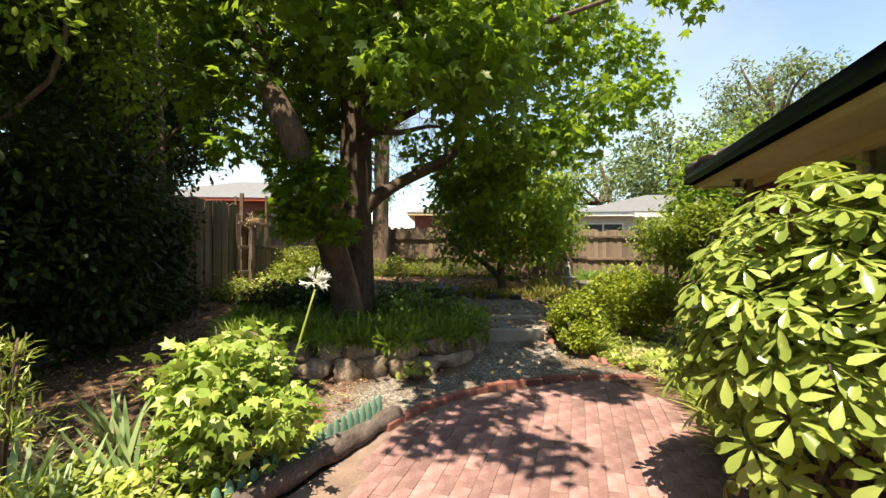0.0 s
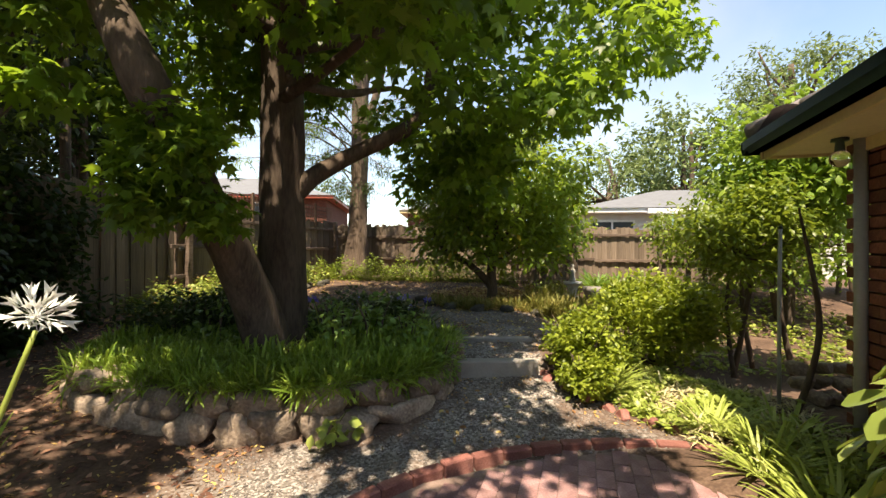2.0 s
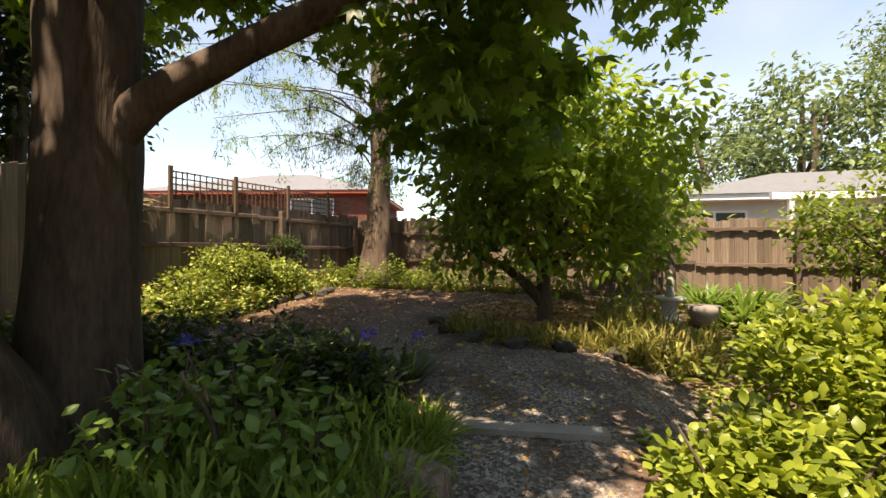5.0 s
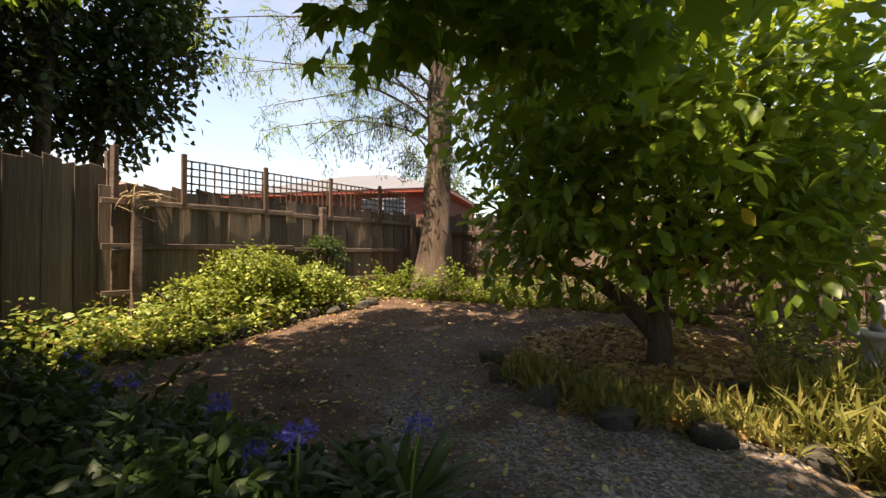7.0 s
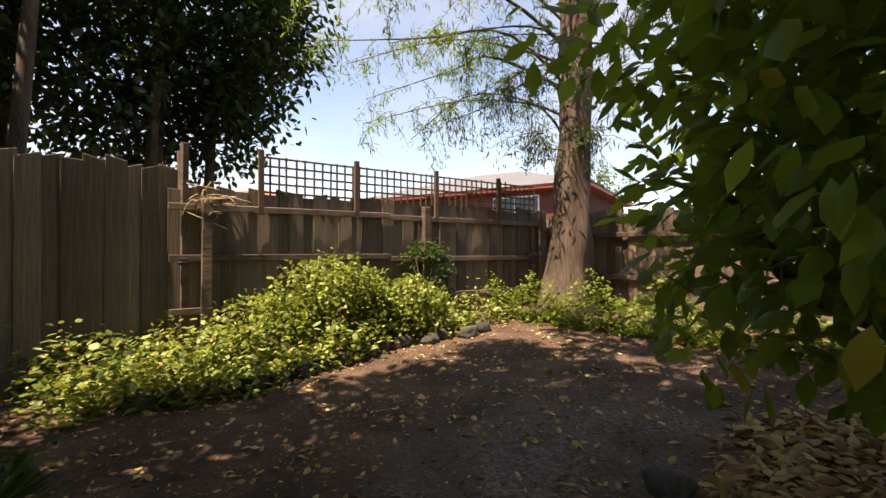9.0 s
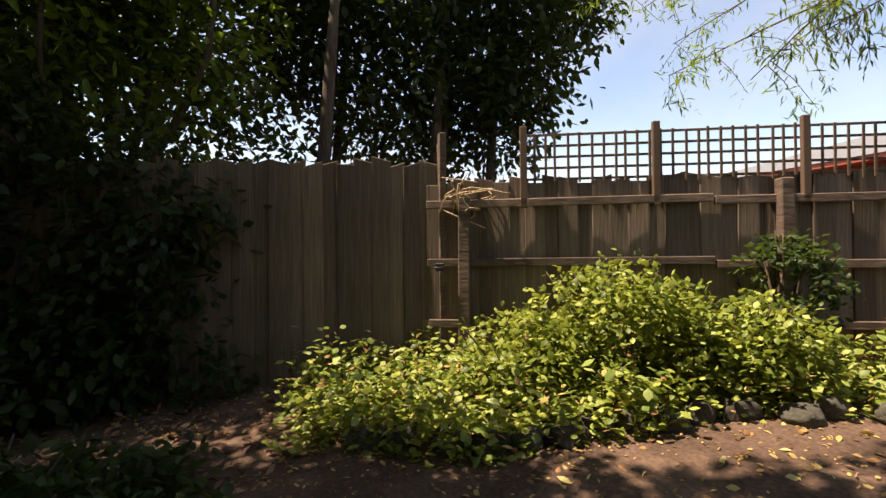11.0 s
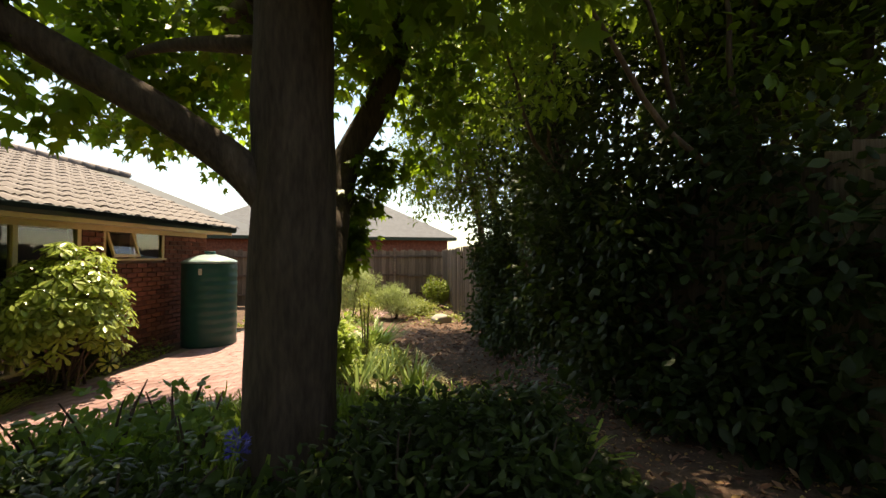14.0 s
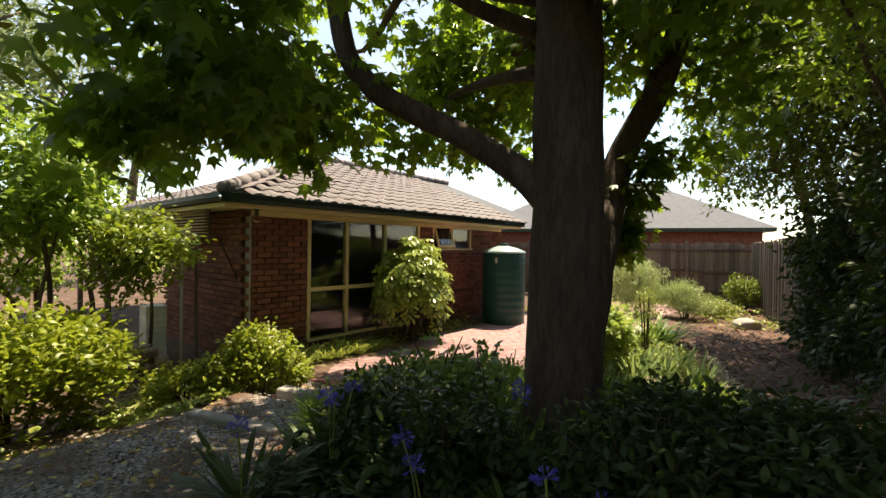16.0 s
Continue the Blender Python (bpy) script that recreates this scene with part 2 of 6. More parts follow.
def gravel_into_ground():
    """The ground: soil, and gravel where its mask says."""
    n, l = M_GROUND.node_tree.nodes, M_GROUND.node_tree.links
    at = n.new("ShaderNodeAttribute")
    at.attribute_name = "gravel"
    tc, sp = n.new("ShaderNodeTexCoord"), n.new("ShaderNodeTexVoronoi")
    sp.inputs["Scale"].default_value = 55
    l.new(tc.outputs["Object"], sp.inputs["Vector"])
    r = ramp(n, [(0.0, (0.075, 0.062, 0.053)), (0.5, (0.18, 0.155, 0.138)), (1.0, (0.39, 0.355, 0.33))])
    sep = n.new("ShaderNodeSeparateColor")
    l.new(sp.outputs["Color"], sep.inputs[0])
    l.new(sep.outputs[0], r.inputs[0])
    mix = n.new("ShaderNodeMix")
    mix.data_type = "RGBA"
    patch = n.new("ShaderNodeTexNoise")
    patch.inputs["Scale"].default_value, patch.inputs["Detail"].default_value = 2.2, 6
    l.new(tc.outputs["Object"], patch.inputs["Vector"])
    pr = ramp(n, [(0.36, (0.25, 0.25, 0.25)), (0.56, (1, 1, 1))])
    l.new(patch.outputs["Fac"], pr.inputs[0])
    mul = n.new("ShaderNodeMath")
    mul.operation = "MULTIPLY"
    l.new(at.outputs["Fac"], mul.inputs[0])
    l.new(pr.outputs[0], mul.inputs[1])
    b = n["Principled BSDF"]
    old = b.inputs["Base Color"].links[0].from_socket
    l.new(mul.outputs[0], mix.inputs["Factor"])
    l.new(old, mix.inputs["A"])
    l.new(r.outputs[0], mix.inputs["B"])
    l.new(mix.outputs["Result"], b.inputs["Base Color"])


gravel_into_ground()


# ---- building helpers ----
def part(name, bm, mat, parent=None, label=""):
    """Links a bmesh as one mesh object under a thing or part."""
    me = bpy.data.meshes.new(name)
    bm.to_mesh(me)
    bm.free()
    me.materials.append(mat)
    ob = new(name, me)
    ob.parent = parent
    if label:
        ob["label"] = label
    return ob


def thing(name, label, category, m=None, group="", kind=""):
    ob = tagged(new(name), label, category, group, kind)
    ob.empty_display_size = 0.2
    if m is not None:
        ob.matrix_world = m
    return ob


def mesh_part(name, verts, faces, mat, parent=None, label="", smooth=False):
    me = bpy.data.meshes.new(name)
    me.from_pydata([tuple(v) for v in verts], [], faces)
    me.materials.append(mat)
    if smooth:
        me.shade_smooth()
    ob = new(name, me)
    ob.parent = parent
    if label:
        ob["label"] = label
    return ob


def add_box(bm, x0, x1, y0, y1, z0, z1, m=None, bevel=0.0):
    r = bmesh.ops.create_cube(bm, size=1)
    vs = r["verts"]
    mm = Matrix.Translation(((x0 + x1) / 2, (y0 + y1) / 2, (z0 + z1) / 2)) @ Matrix.Diagonal((x1 - x0, y1 - y0, z1 - z0, 1))
    bmesh.ops.transform(bm, matrix=mm, verts=vs)
    if bevel:
        es = list({e for v in vs for e in v.link_edges})
        vs = bmesh.ops.bevel(bm, geom=es, offset=bevel, segments=1, affect="EDGES")["verts"]
    if m is not None:
        bmesh.ops.transform(bm, matrix=m, verts=vs)
    return bm


def box(name, x0, x1, y0, y1, z0, z1, mat, parent=None, label="", m=None, bevel=0.004):
    return part(name, add_box(bmesh.new(), x0, x1, y0, y1, z0, z1, m, bevel), mat, parent, label)


def tube(name, pts, radii, mat, parent=None, sides=10, label="", rough=0.0):
    """A tapering round limb along points, with uneven bark."""
    pts = [Vector(p) for p in pts]
    verts, faces = [], []
    side = Vector((1, 0.13, 0.07)).normalized()
    for i, (p, r) in enumerate(zip(pts, radii)):
        t = (pts[min(i + 1, len(pts) - 1)] - pts[max(i - 1, 0)]).normalized()
        a = (side - t * side.dot(t)).normalized()
        b = t.cross(a)
        for k in range(sides):
            ang = 2 * math.pi * k / sides
            v = p + (a * math.cos(ang) + b * math.sin(ang)) * r
            if rough:
                v += (a * math.cos(ang) + b * math.sin(ang)) * r * rough * noise.noise(Vector((v.x * 5, v.y * 5, v.z * 1.7)))
            verts.append(v)
    for i in range(len(pts) - 1):
        for k in range(sides):
            k2 = (k + 1) % sides
            faces.append((i * sides + k, i * sides + k2, (i + 1) * sides + k2, (i + 1) * sides + k))
    faces.append(tuple(range(sides))[::-1])
    faces.append(tuple(range((len(pts) - 1) * sides, len(pts) * sides)))
    return mesh_part(name, verts, faces, mat, parent, label, True)


def curve_pts(ctrl, n):
    """n points on a smooth line through the control points."""
    ctrl = [Vector(c) for c in ctrl]
    out = []
    for i in range(n):
        s = i / (n - 1) * (len(ctrl) - 1)
        k = min(int(s), len(ctrl) - 2)
        f = s - k
        p0, p1, p2, p3 = ctrl[max(k - 1, 0)], ctrl[k], ctrl[k + 1], ctrl[min(k + 2, len(ctrl) - 1)]
        out.append(0.5 * ((2 * p1) + (p2 - p0) * f + (2 * p0 - 5 * p1 + 4 * p2 - p3) * f * f + (3 * p1 - p0 - 3 * p2 + p3) * f ** 3))
    return out


def lerp_list(a, n):
    return [float(v) for v in np.interp(np.linspace(0, 1, n), np.linspace(0, 1, len(a)), a)]


# leaf outlines: (points in a unit leaf, x across, y along, z droop), faces
def oval(width=0.45, droop=0.12):
    v = [(0, 0, 0), (width * 0.42, 0.3, -0.02), (width * 0.5, 0.6, -droop * 0.4), (0, 1, -droop), (-width * 0.5, 0.6, -droop * 0.4), (-width * 0.42, 0.3, -0.02), (0, 0.45, 0.05)]
    return np.array(v), [(0, 1, 6), (1, 2, 6), (2, 3, 6), (3, 4, 6), (4, 5, 6), (5, 0, 6)]


def simple_leaf(width=0.5):
    return np.array([(0, 0, 0), (width / 2, 0.5, 0.05), (0, 1, -0.08), (-width / 2, 0.5, 0.05)]), [(0, 1, 2, 3)]


def star():
    """A five-lobed leaf."""
    v, f = [(0, 0.25, 0.0)], []
    tips = [(-100, 0.62), (-48, 0.85), (0, 0.95), (48, 0.85), (100, 0.62)]
    v.append((0.0, 0.0, 0.0))
    prev = 1
    for i, (a, r) in enumerate(tips):
        a = radians(a)
        v.append((math.sin(a) * r * 0.8, 0.25 + math.cos(a) * r * 0.8, -0.14 - 0.03 * (i % 2)))
        f.append((0, prev, len(v) - 1))
        if i < 4:
            b = radians((tips[i][0] + tips[i + 1][0]) / 2)
            v.append((math.sin(b) * 0.34, 0.25 + math.cos(b) * 0.34, -0.02))
            f.append((0, len(v) - 2, len(v) - 1))
            prev = len(v) - 1
    f.append((0, len(v) - 1, 1))
    return np.array(v), f


def strap(bend=0.9, seg=4, width=0.05):
    v, f = [], []
    for i in range(seg + 1):
        t = i / seg
        w = width * (1 - t ** 2.5) + 0.004
        y = math.sin(t * bend * 1.4) / 1.2
        z = t * 1.0 - bend * 0.55 * t * t
        v += [(-w, y, z), (w, y, z)]
        if i:
            f.append((2 * i - 2, 2 * i - 1, 2 * i + 1, 2 * i))
    return np.array(v), f


def scatter(shape, pos, yaw, pitch, size, roll=None):
    """Copies of a leaf outline at points (numpy), as vertices and faces. pitch: the tip's rise above level."""
    sv, sf = shape
    n = len(pos)
    roll = np.zeros(n) if roll is None else roll
    cy, sy, cp, sp, cr, sr = np.cos(yaw), np.sin(yaw), np.cos(pitch), np.sin(pitch), np.cos(roll), np.sin(roll)
    x0, y0, z0 = (sv[None, :, i] * size[:, None] for i in range(3))
    x = x0 * cr[:, None] + z0 * sr[:, None]
    z = -x0 * sr[:, None] + z0 * cr[:, None]
    y2 = y0 * cp[:, None] - z * sp[:, None]
    z2 = y0 * sp[:, None] + z * cp[:, None]
    x3 = x * cy[:, None] - y2 * sy[:, None]
    y3 = x * sy[:, None] + y2 * cy[:, None]
    verts = np.stack([x3, y3, z2], -1) + pos[:, None, :]
    k = sv.shape[0]
    base = (np.arange(n) * k)
    faces = []
    for f in sf:
        faces.append(base[:, None] + np.array(f)[None, :])
    return verts.reshape(-1, 3), faces


def leaves_part(name, sets, mat, parent=None, label=""):
    """One mesh from several scattered sets."""
    V, F, off = [], [], 0
    for verts, faces in sets:
        V.append(verts)
        F += [f + off for f in faces]
        off += len(verts)
    V = np.concatenate(V)
    loops = np.concatenate([f.reshape(-1) for f in F]).astype(np.int32)
    sizes = np.concatenate([np.full(len(f), f.shape[1]) for f in F]).astype(np.int32)
    me = bpy.data.meshes.new(name)
    me.vertices.add(len(V))
    me.vertices.foreach_set("co", V.astype(np.float32).ravel())
    me.loops.add(len(loops))
    me.loops.foreach_set("vertex_index", loops)
    me.polygons.add(len(sizes))
    me.polygons.foreach_set("loop_start", np.concatenate([[0], np.cumsum(sizes)[:-1]]).astype(np.int32))
    me.polygons.foreach_set("loop_total", sizes)
    me.update(calc_edges=True)
    me.shade_smooth()
    me.materials.append(mat)
    ob = new(name, me)
    ob.parent = parent
    if label:
        ob["label"] = label
    return ob


rng = np.random.default_rng(7)


def cloud(centres, radii, n, shell=0.55, flat=1.0):
    """n points in a union of clumps, thicker towards each clump's outside; and the way outwards."""
    centres, radii = np.array(centres, float), np.array(radii, float)
    w = radii ** 2
    k = rng.choice(len(radii), n, p=w / w.sum())
    d = rng.normal(size=(n, 3))
    d /= np.linalg.norm(d, axis=1)[:, None]
    r = radii[k] * (shell + (1 - shell) * rng.random(n) ** 0.6) * (1 + 0.18 * rng.normal(size=n))
    p = centres[k] + d * r[:, None] * np.array([1, 1, flat])
    return p, d


def clumps_in(centre, radius, n, size, flat=1.0, seed=1):
    """Centres of n clumps spread over an ellipsoid's outer part, with their radii."""
    g = np.random.default_rng(seed)
    d = g.normal(size=(n, 3))
    d /= np.linalg.norm(d, axis=1)[:, None]
    r = (0.35 + 0.65 * g.random(n) ** 0.5)
    c = np.array(centre) + d * r[:, None] * np.array(radius) * np.array([1, 1, flat])
    return c, size * (0.65 + 0.7 * g.random(n))


def foliage(name, centres, radii, n, shape, size, mat, parent, hang=-0.3, spread=0.6, shell=0.5, flat=1.0, floor_z=None, label=""):
    p, d = cloud(centres, radii, n, shell, flat)
    if floor_z is not None:
        keep = p[:, 2] > floor_z
        p, d = p[keep], d[keep]
    m = len(p)
    yaw = np.arctan2(-d[:, 0], d[:, 1]) + rng.normal(size=m) * 0.9
    pitch = hang + d[:, 2] * 0.35 + rng.normal(size=m) * spread
    s = size * (0.65 + 0.6 * rng.random(m))
    return leaves_part(name, [scatter(shape, p, yaw, pitch, s, rng.normal(size=m) * 0.5)], mat, parent, label)

# ---- the lie of the land ----
def smooth(a, b, x):
    t = np.clip((x - a) / (b - a), 0, 1)
    return t * t * (3 - 2 * t)


WALL_LINE = [(-3.05, 6.0), (-2.65, 5.35), (-1.9, 5.06), (-1.0, 5.02), (-0.3, 5.08), (0.25, 5.45), (0.55, 6.0), (0.6, 6.4)]


def bed_inside(x, y):
    """Signed depth inside the raised bed behind the stone wall."""
    wx = np.array([p[0] for p in WALL_LINE])
    wy = np.array([p[1] for p in WALL_LINE])
    front = np.interp(x, wx, wy, left=9, right=9)
    right = 0.62 - x - 0.25 * np.clip(y - 6.2, 0, 3)
    return np.minimum(y - front, right)


def ground_z(x, y):
    x, y = np.asarray(x, float), np.asarray(y, float)
    z = 0.24 * smooth(4.55, 6.1, y) + 0.15 * smooth(6.24, 6.30, y) + 0.13 * smooth(6.4, 9.0, y) + 0.25 * smooth(9, 13.5, y)
    left = smooth(-1.2, -2.6, x)
    z = z * (1 - left) + left * (0.02 + 0.5 * smooth(2.5, 8.5, y) + 0.25 * smooth(9, 13.5, y))
    bed = smooth(0.0, 0.08, bed_inside(x, y)) * (1 - smooth(7.2, 8.2, y))
    z = np.where(bed > 0, np.maximum(z, bed * 0.46), z)
    z = z - 0.05 * smooth(KERB_R, KERB_R - 0.15, np.hypot(x - KERB_C[0], y - KERB_C[1]))
    rightside = smooth(1.6, 2.4, x)
    z = z * (1 - rightside) + rightside * (0.12 * smooth(3, 6, y) + 0.45 * smooth(6, 12, y))
    z = z - 0.35 * smooth(2.2, 4.5, x) * smooth(5.5, 7, y) * (1 - smooth(9, 12, y))
    return z


def axis_lines(lo, hi, step, far):
    core = np.arange(lo, hi + step / 2, step)
    out = [0.3, 0.8, 1.8, 4, 8, 16, 40, 100, 250, far]
    return np.concatenate([lo - np.array(out[::-1]), core, hi + np.array(out)])


def wobble(x, y, s):
    return np.sin(x * s * 1.7 + 1.3 * np.sin(y * s)) * 0.5 + np.sin(y * s * 2.1 + 1.7 * np.sin(x * s * 1.3 + 2)) * 0.5


KERB_C, KERB_R = (1.75, 2.5), 2.46


def gravel_mask(x, y):
    """1 on the gravel walk, 0 on soil."""
    e = 0.12 * wobble(x, y, 3.0)
    lower = smooth(-1.6, -0.5, x + e) * smooth(2.3, 1.7, x + e + 0.5 * (y - 5.2)) * smooth(6.3, 6.0, y) * smooth(3.2, 3.6, y + e)
    lower *= 1 - smooth(-0.35, -0.05, bed_inside(x, y) + e)
    lower *= smooth(KERB_R - 0.08, KERB_R + 0.02, np.hypot(x - KERB_C[0], y - KERB_C[1]))
    steps = smooth(0.45, 0.6, x) * smooth(1.6, 1.4, x) * smooth(5.6, 5.9, y) * smooth(8, 7.5, y)
    upper = smooth(6.6, 7.2, y + e) * smooth(11.6, 10.4, y + e - 0.3 * x) * smooth(2.6, 2.1, x + e - 0.3 * (9 - y)) * smooth(-1.9, -0.6, x + e)
    upper *= 1 - smooth(1.5, 1.2, np.hypot((x - 1.35) / 1.0, (y - 10.2)))
    upper *= smooth(0.3, 0.6, x + 0.9 * (y - 7.0) - 0.3) * (0.85 - 0.5 * smooth(8.2, 9.6, y))
    return np.clip(np.maximum(np.maximum(lower, steps), upper), 0, 1)


def ground_sheet():
    gx, gy = axis_lines(-6, 6, 0.075, 900), axis_lines(-4, 15, 0.075, 900)
    X, Y = np.meshgrid(gx, gy)
    Z = ground_z(X, Y) - 0.03 + 0.012 * wobble(X, Y, 4.0) + 0.006 * wobble(X, Y, 17.0)
    w, h = len(gx), len(gy)
    idx = np.arange(w * h).reshape(h, w)
    f = np.stack([idx[:-1, :-1], idx[:-1, 1:], idx[1:, 1:], idx[1:, :-1]], -1).reshape(-1, 4)
    ob = leaves_part("ground", [(np.stack([X, Y, Z], -1).reshape(-1, 3), [f])], M_GROUND)
    ob.data.shade_smooth()
    ob.data.attributes.new("gravel", "FLOAT", "POINT").data.foreach_set("value", gravel_mask(X, Y).astype(np.float32).ravel())
    return tagged(ob, "dark garden soil with bark mulch and a grey gravel walk", "ground", kind="structure")


ground_sheet()


def pebble_mesh():
    bm = bmesh.new()
    bmesh.ops.create_icosphere(bm, subdivisions=1, radius=1)
    v = np.array([tuple(q.co) for q in bm.verts])
    f = [tuple(q.index for q in face.verts) for face in bm.faces]
    bm.free()
    return v * np.array([1.0, 0.75, 0.5]), f


def octa():
    return np.array([(1, 0, 0), (0, 0.8, 0), (-1, 0, 0), (0, -0.7, 0), (0.1, 0, 0.55), (0, 0, -0.5)]), [(0, 1, 4), (1, 2, 4), (2, 3, 4), (3, 0, 4), (1, 0, 5), (2, 1, 5), (3, 2, 5), (0, 3, 5)]


def strewn(n, x0, x1, y0, y1, weight, lift=0.0):
    """Points on the ground in a rectangle, kept by weight(x, y)."""
    x, y = rng.uniform(x0, x1, n), rng.uniform(y0, y1, n)
    k = rng.random(n) < weight(x, y)
    x, y = x[k], y[k]
    return np.stack([x, y, ground_z(x, y) - 0.03 + 0.012 * wobble(x, y, 4.0) + 0.006 * wobble(x, y, 17.0) + lift], -1)


def litter():
    p = strewn(60000, -2.9, 2.6, 3.4, 11.5, lambda x, y: gravel_mask(x, y) * np.where(y < 6.5, 1.0, 0.5), 0.002)
    n = len(p)
    s = 0.006 + 0.009 * rng.random(n) ** 2
    tagged(leaves_part("gravel_stones", [scatter(octa(), p, rng.random(n) * 6.3, rng.normal(size=n) * 0.4, s)], M_PEBBLE), "loose grey and white gravel stones", "gravel", kind="stuff")
    p = strewn(26000, -5.5, 3.2, 2.6, 13.5, lambda x, y: 0.35 + 0.65 * (wobble(x, y, 2.2) > 0) + 0 * x, 0.008)
    p = p[~((p[:, 1] < 5) & (p[:, 0] > -0.8))]
    n = len(p)
    tagged(leaves_part("fallen_leaves", [scatter(oval(0.5, 0.2), p, rng.random(n) * 6.3, rng.normal(size=n) * 0.25, 0.018 + 0.05 * rng.random(n) ** 3, rng.normal(size=n) * 0.5)], L_DRY), "dry yellow and brown fallen leaves", "leaf litter", kind="stuff")
    p = strewn(900, -2.6, 2.0, 6.9, 12.2, lambda x, y: 0.8 + 0 * x, 0.012)
    n = len(p)
    tagged(leaves_part("yellow_fallen_leaves", [scatter(oval(0.5, 0.25), p, rng.random(n) * 6.3, rng.normal(size=n) * 0.25, 0.04 + 0.045 * rng.random(n) ** 2, rng.normal(size=n) * 0.5)], L_FALLEN), "pale yellow fallen citrus and gum leaves", "leaf litter", kind="stuff")
    p = strewn(20000, -6.5, -0.9, -6, 8.2, lambda x, y: np.where(y < 5.5, 0.8, 0.6) * (x < np.where(y < 5.5, 0, -2.7)), 0.006)
    p = p[(p[:, 0] < -1.4 - 0.3 * (2.5 - p[:, 1]))]
    n = len(p)
    tagged(leaves_part("bark_mulch", [scatter(simple_leaf(0.35), p, rng.random(n) * 6.3, rng.normal(size=n) * 0.3, 0.04 + 0.06 * rng.random(n), rng.normal(size=n) * 0.6)], L_MULCH), "reddish brown bark chip mulch", "mulch", kind="stuff")


litter()


# ---- brick paving, kerb, stone wall, steps ----
HC = Vector((3.11, 5.31, 0))
HU, HV = Vector((-0.296, -0.955, 0)).normalized(), Vector((0.955, -0.296, 0)).normalized()
HOUSE = Matrix(((HU.x, HV.x, 0, HC.x), (HU.y, HV.y, 0, HC.y), (0, 0, 1, 0), (0, 0, 0, 1)))


def brick_mesh(name, l, w, h, mat, bevel=0.006, jitter=0.0):
    bm = add_box(bmesh.new(), -l / 2, l / 2, -w / 2, w / 2, -h, 0, None, bevel)
    if jitter:
        for v in bm.verts:
            v.co += Vector(noise.noise_vector(v.co * 40 + Vector((jitter * 1000, 0, 0)))) * jitter
    me = bpy.data.meshes.new(name)
    bm.to_mesh(me)
    bm.free()
    me.materials.append(mat)
    return me


def piece(name, me, parent, m):
    ob = new(name, me)
    ob.parent = parent
    ob.matrix_parent_inverse = parent.matrix_world.inverted() if parent else Matrix()
    ob.matrix_basis = m
    return ob


def in_patio(x, y):
    if y > 2.5:
        if math.hypot(x - KERB_C[0], y - KERB_C[1]) > KERB_R - 0.125:
            return False
        left = -0.47 - (3.8 - y) * 0.455 + 0.1
    else:
        left = -1.03 - (2.57 - y) * 0.3 + 0.1
    d = (Vector((x, y, 0)) - HC)
    return x > left and d.dot(HV) < -0.28 and y > -6


def paving():
    bed = tagged(new("paving"), "worn red clay brick paving with sandy joints", "paving", kind="structure")
    me = [brick_mesh("paving_brick", 0.231, 0.1125, 0.05, M_PAVER, 0.004, 0.002 + 0.0003 * k) for k in range(4)]
    V, F, off = [], [], 0
    rest = []
    for i in range(-2, 100):
        for j in range(0, 42):
            u = i * 0.236 + (0.118 if j % 2 else 0) - 1.0
            v = -4.4 + j * 0.116
            p = HC + HU * u + HV * v
            if not in_patio(p.x, p.y):
                continue
            m = Matrix.Translation((p.x, p.y, 0.002 + 0.004 * noise.noise((u * 3, v * 3, 0)) + random.uniform(-0.002, 0.002))) @ HOUSE.to_3x3().to_4x4() @ pose(0, 0, 0, random.gauss(0, 0.5), random.gauss(0, 0.4), random.gauss(0, 0.7))
            if p.y > 2.55 and len(bed.children) < 420 or 1.9 < p.y <= 2.55:
                piece("brick", random.choice(me), bed, m)
            else:
                rest.append(m)
    base = me[0]
    bv = np.array([tuple(v.co) for v in base.vertices])
    for m in rest:
        R = np.array(m)
        V.append(bv @ R[:3, :3].T + R[:3, 3])
        F += [tuple(k + off for k in pl.vertices) for pl in base.polygons]
        off += len(bv)
    ob = mesh_part("further_bricks", np.concatenate(V), F, M_PAVER, bed)
    ob["kind"] = "stuff"
    # sand bed under the bricks
    bm = bmesh.new()
    pts = [(-2.9, -6), (-1.55, 0.9), (-0.95, 2.6), (-0.4, 3.8), (0.35, 4.45), (1.05, 4.75), (1.75, 4.9), (2.6, 4.8), (2.75, 4.6), (-0.3, -6)]
    f = bm.faces.new([bm.verts.new((x, y, -0.006)) for x, y in pts])
    part("joint_sand", bm, M_MORTAR, bed)


paving()


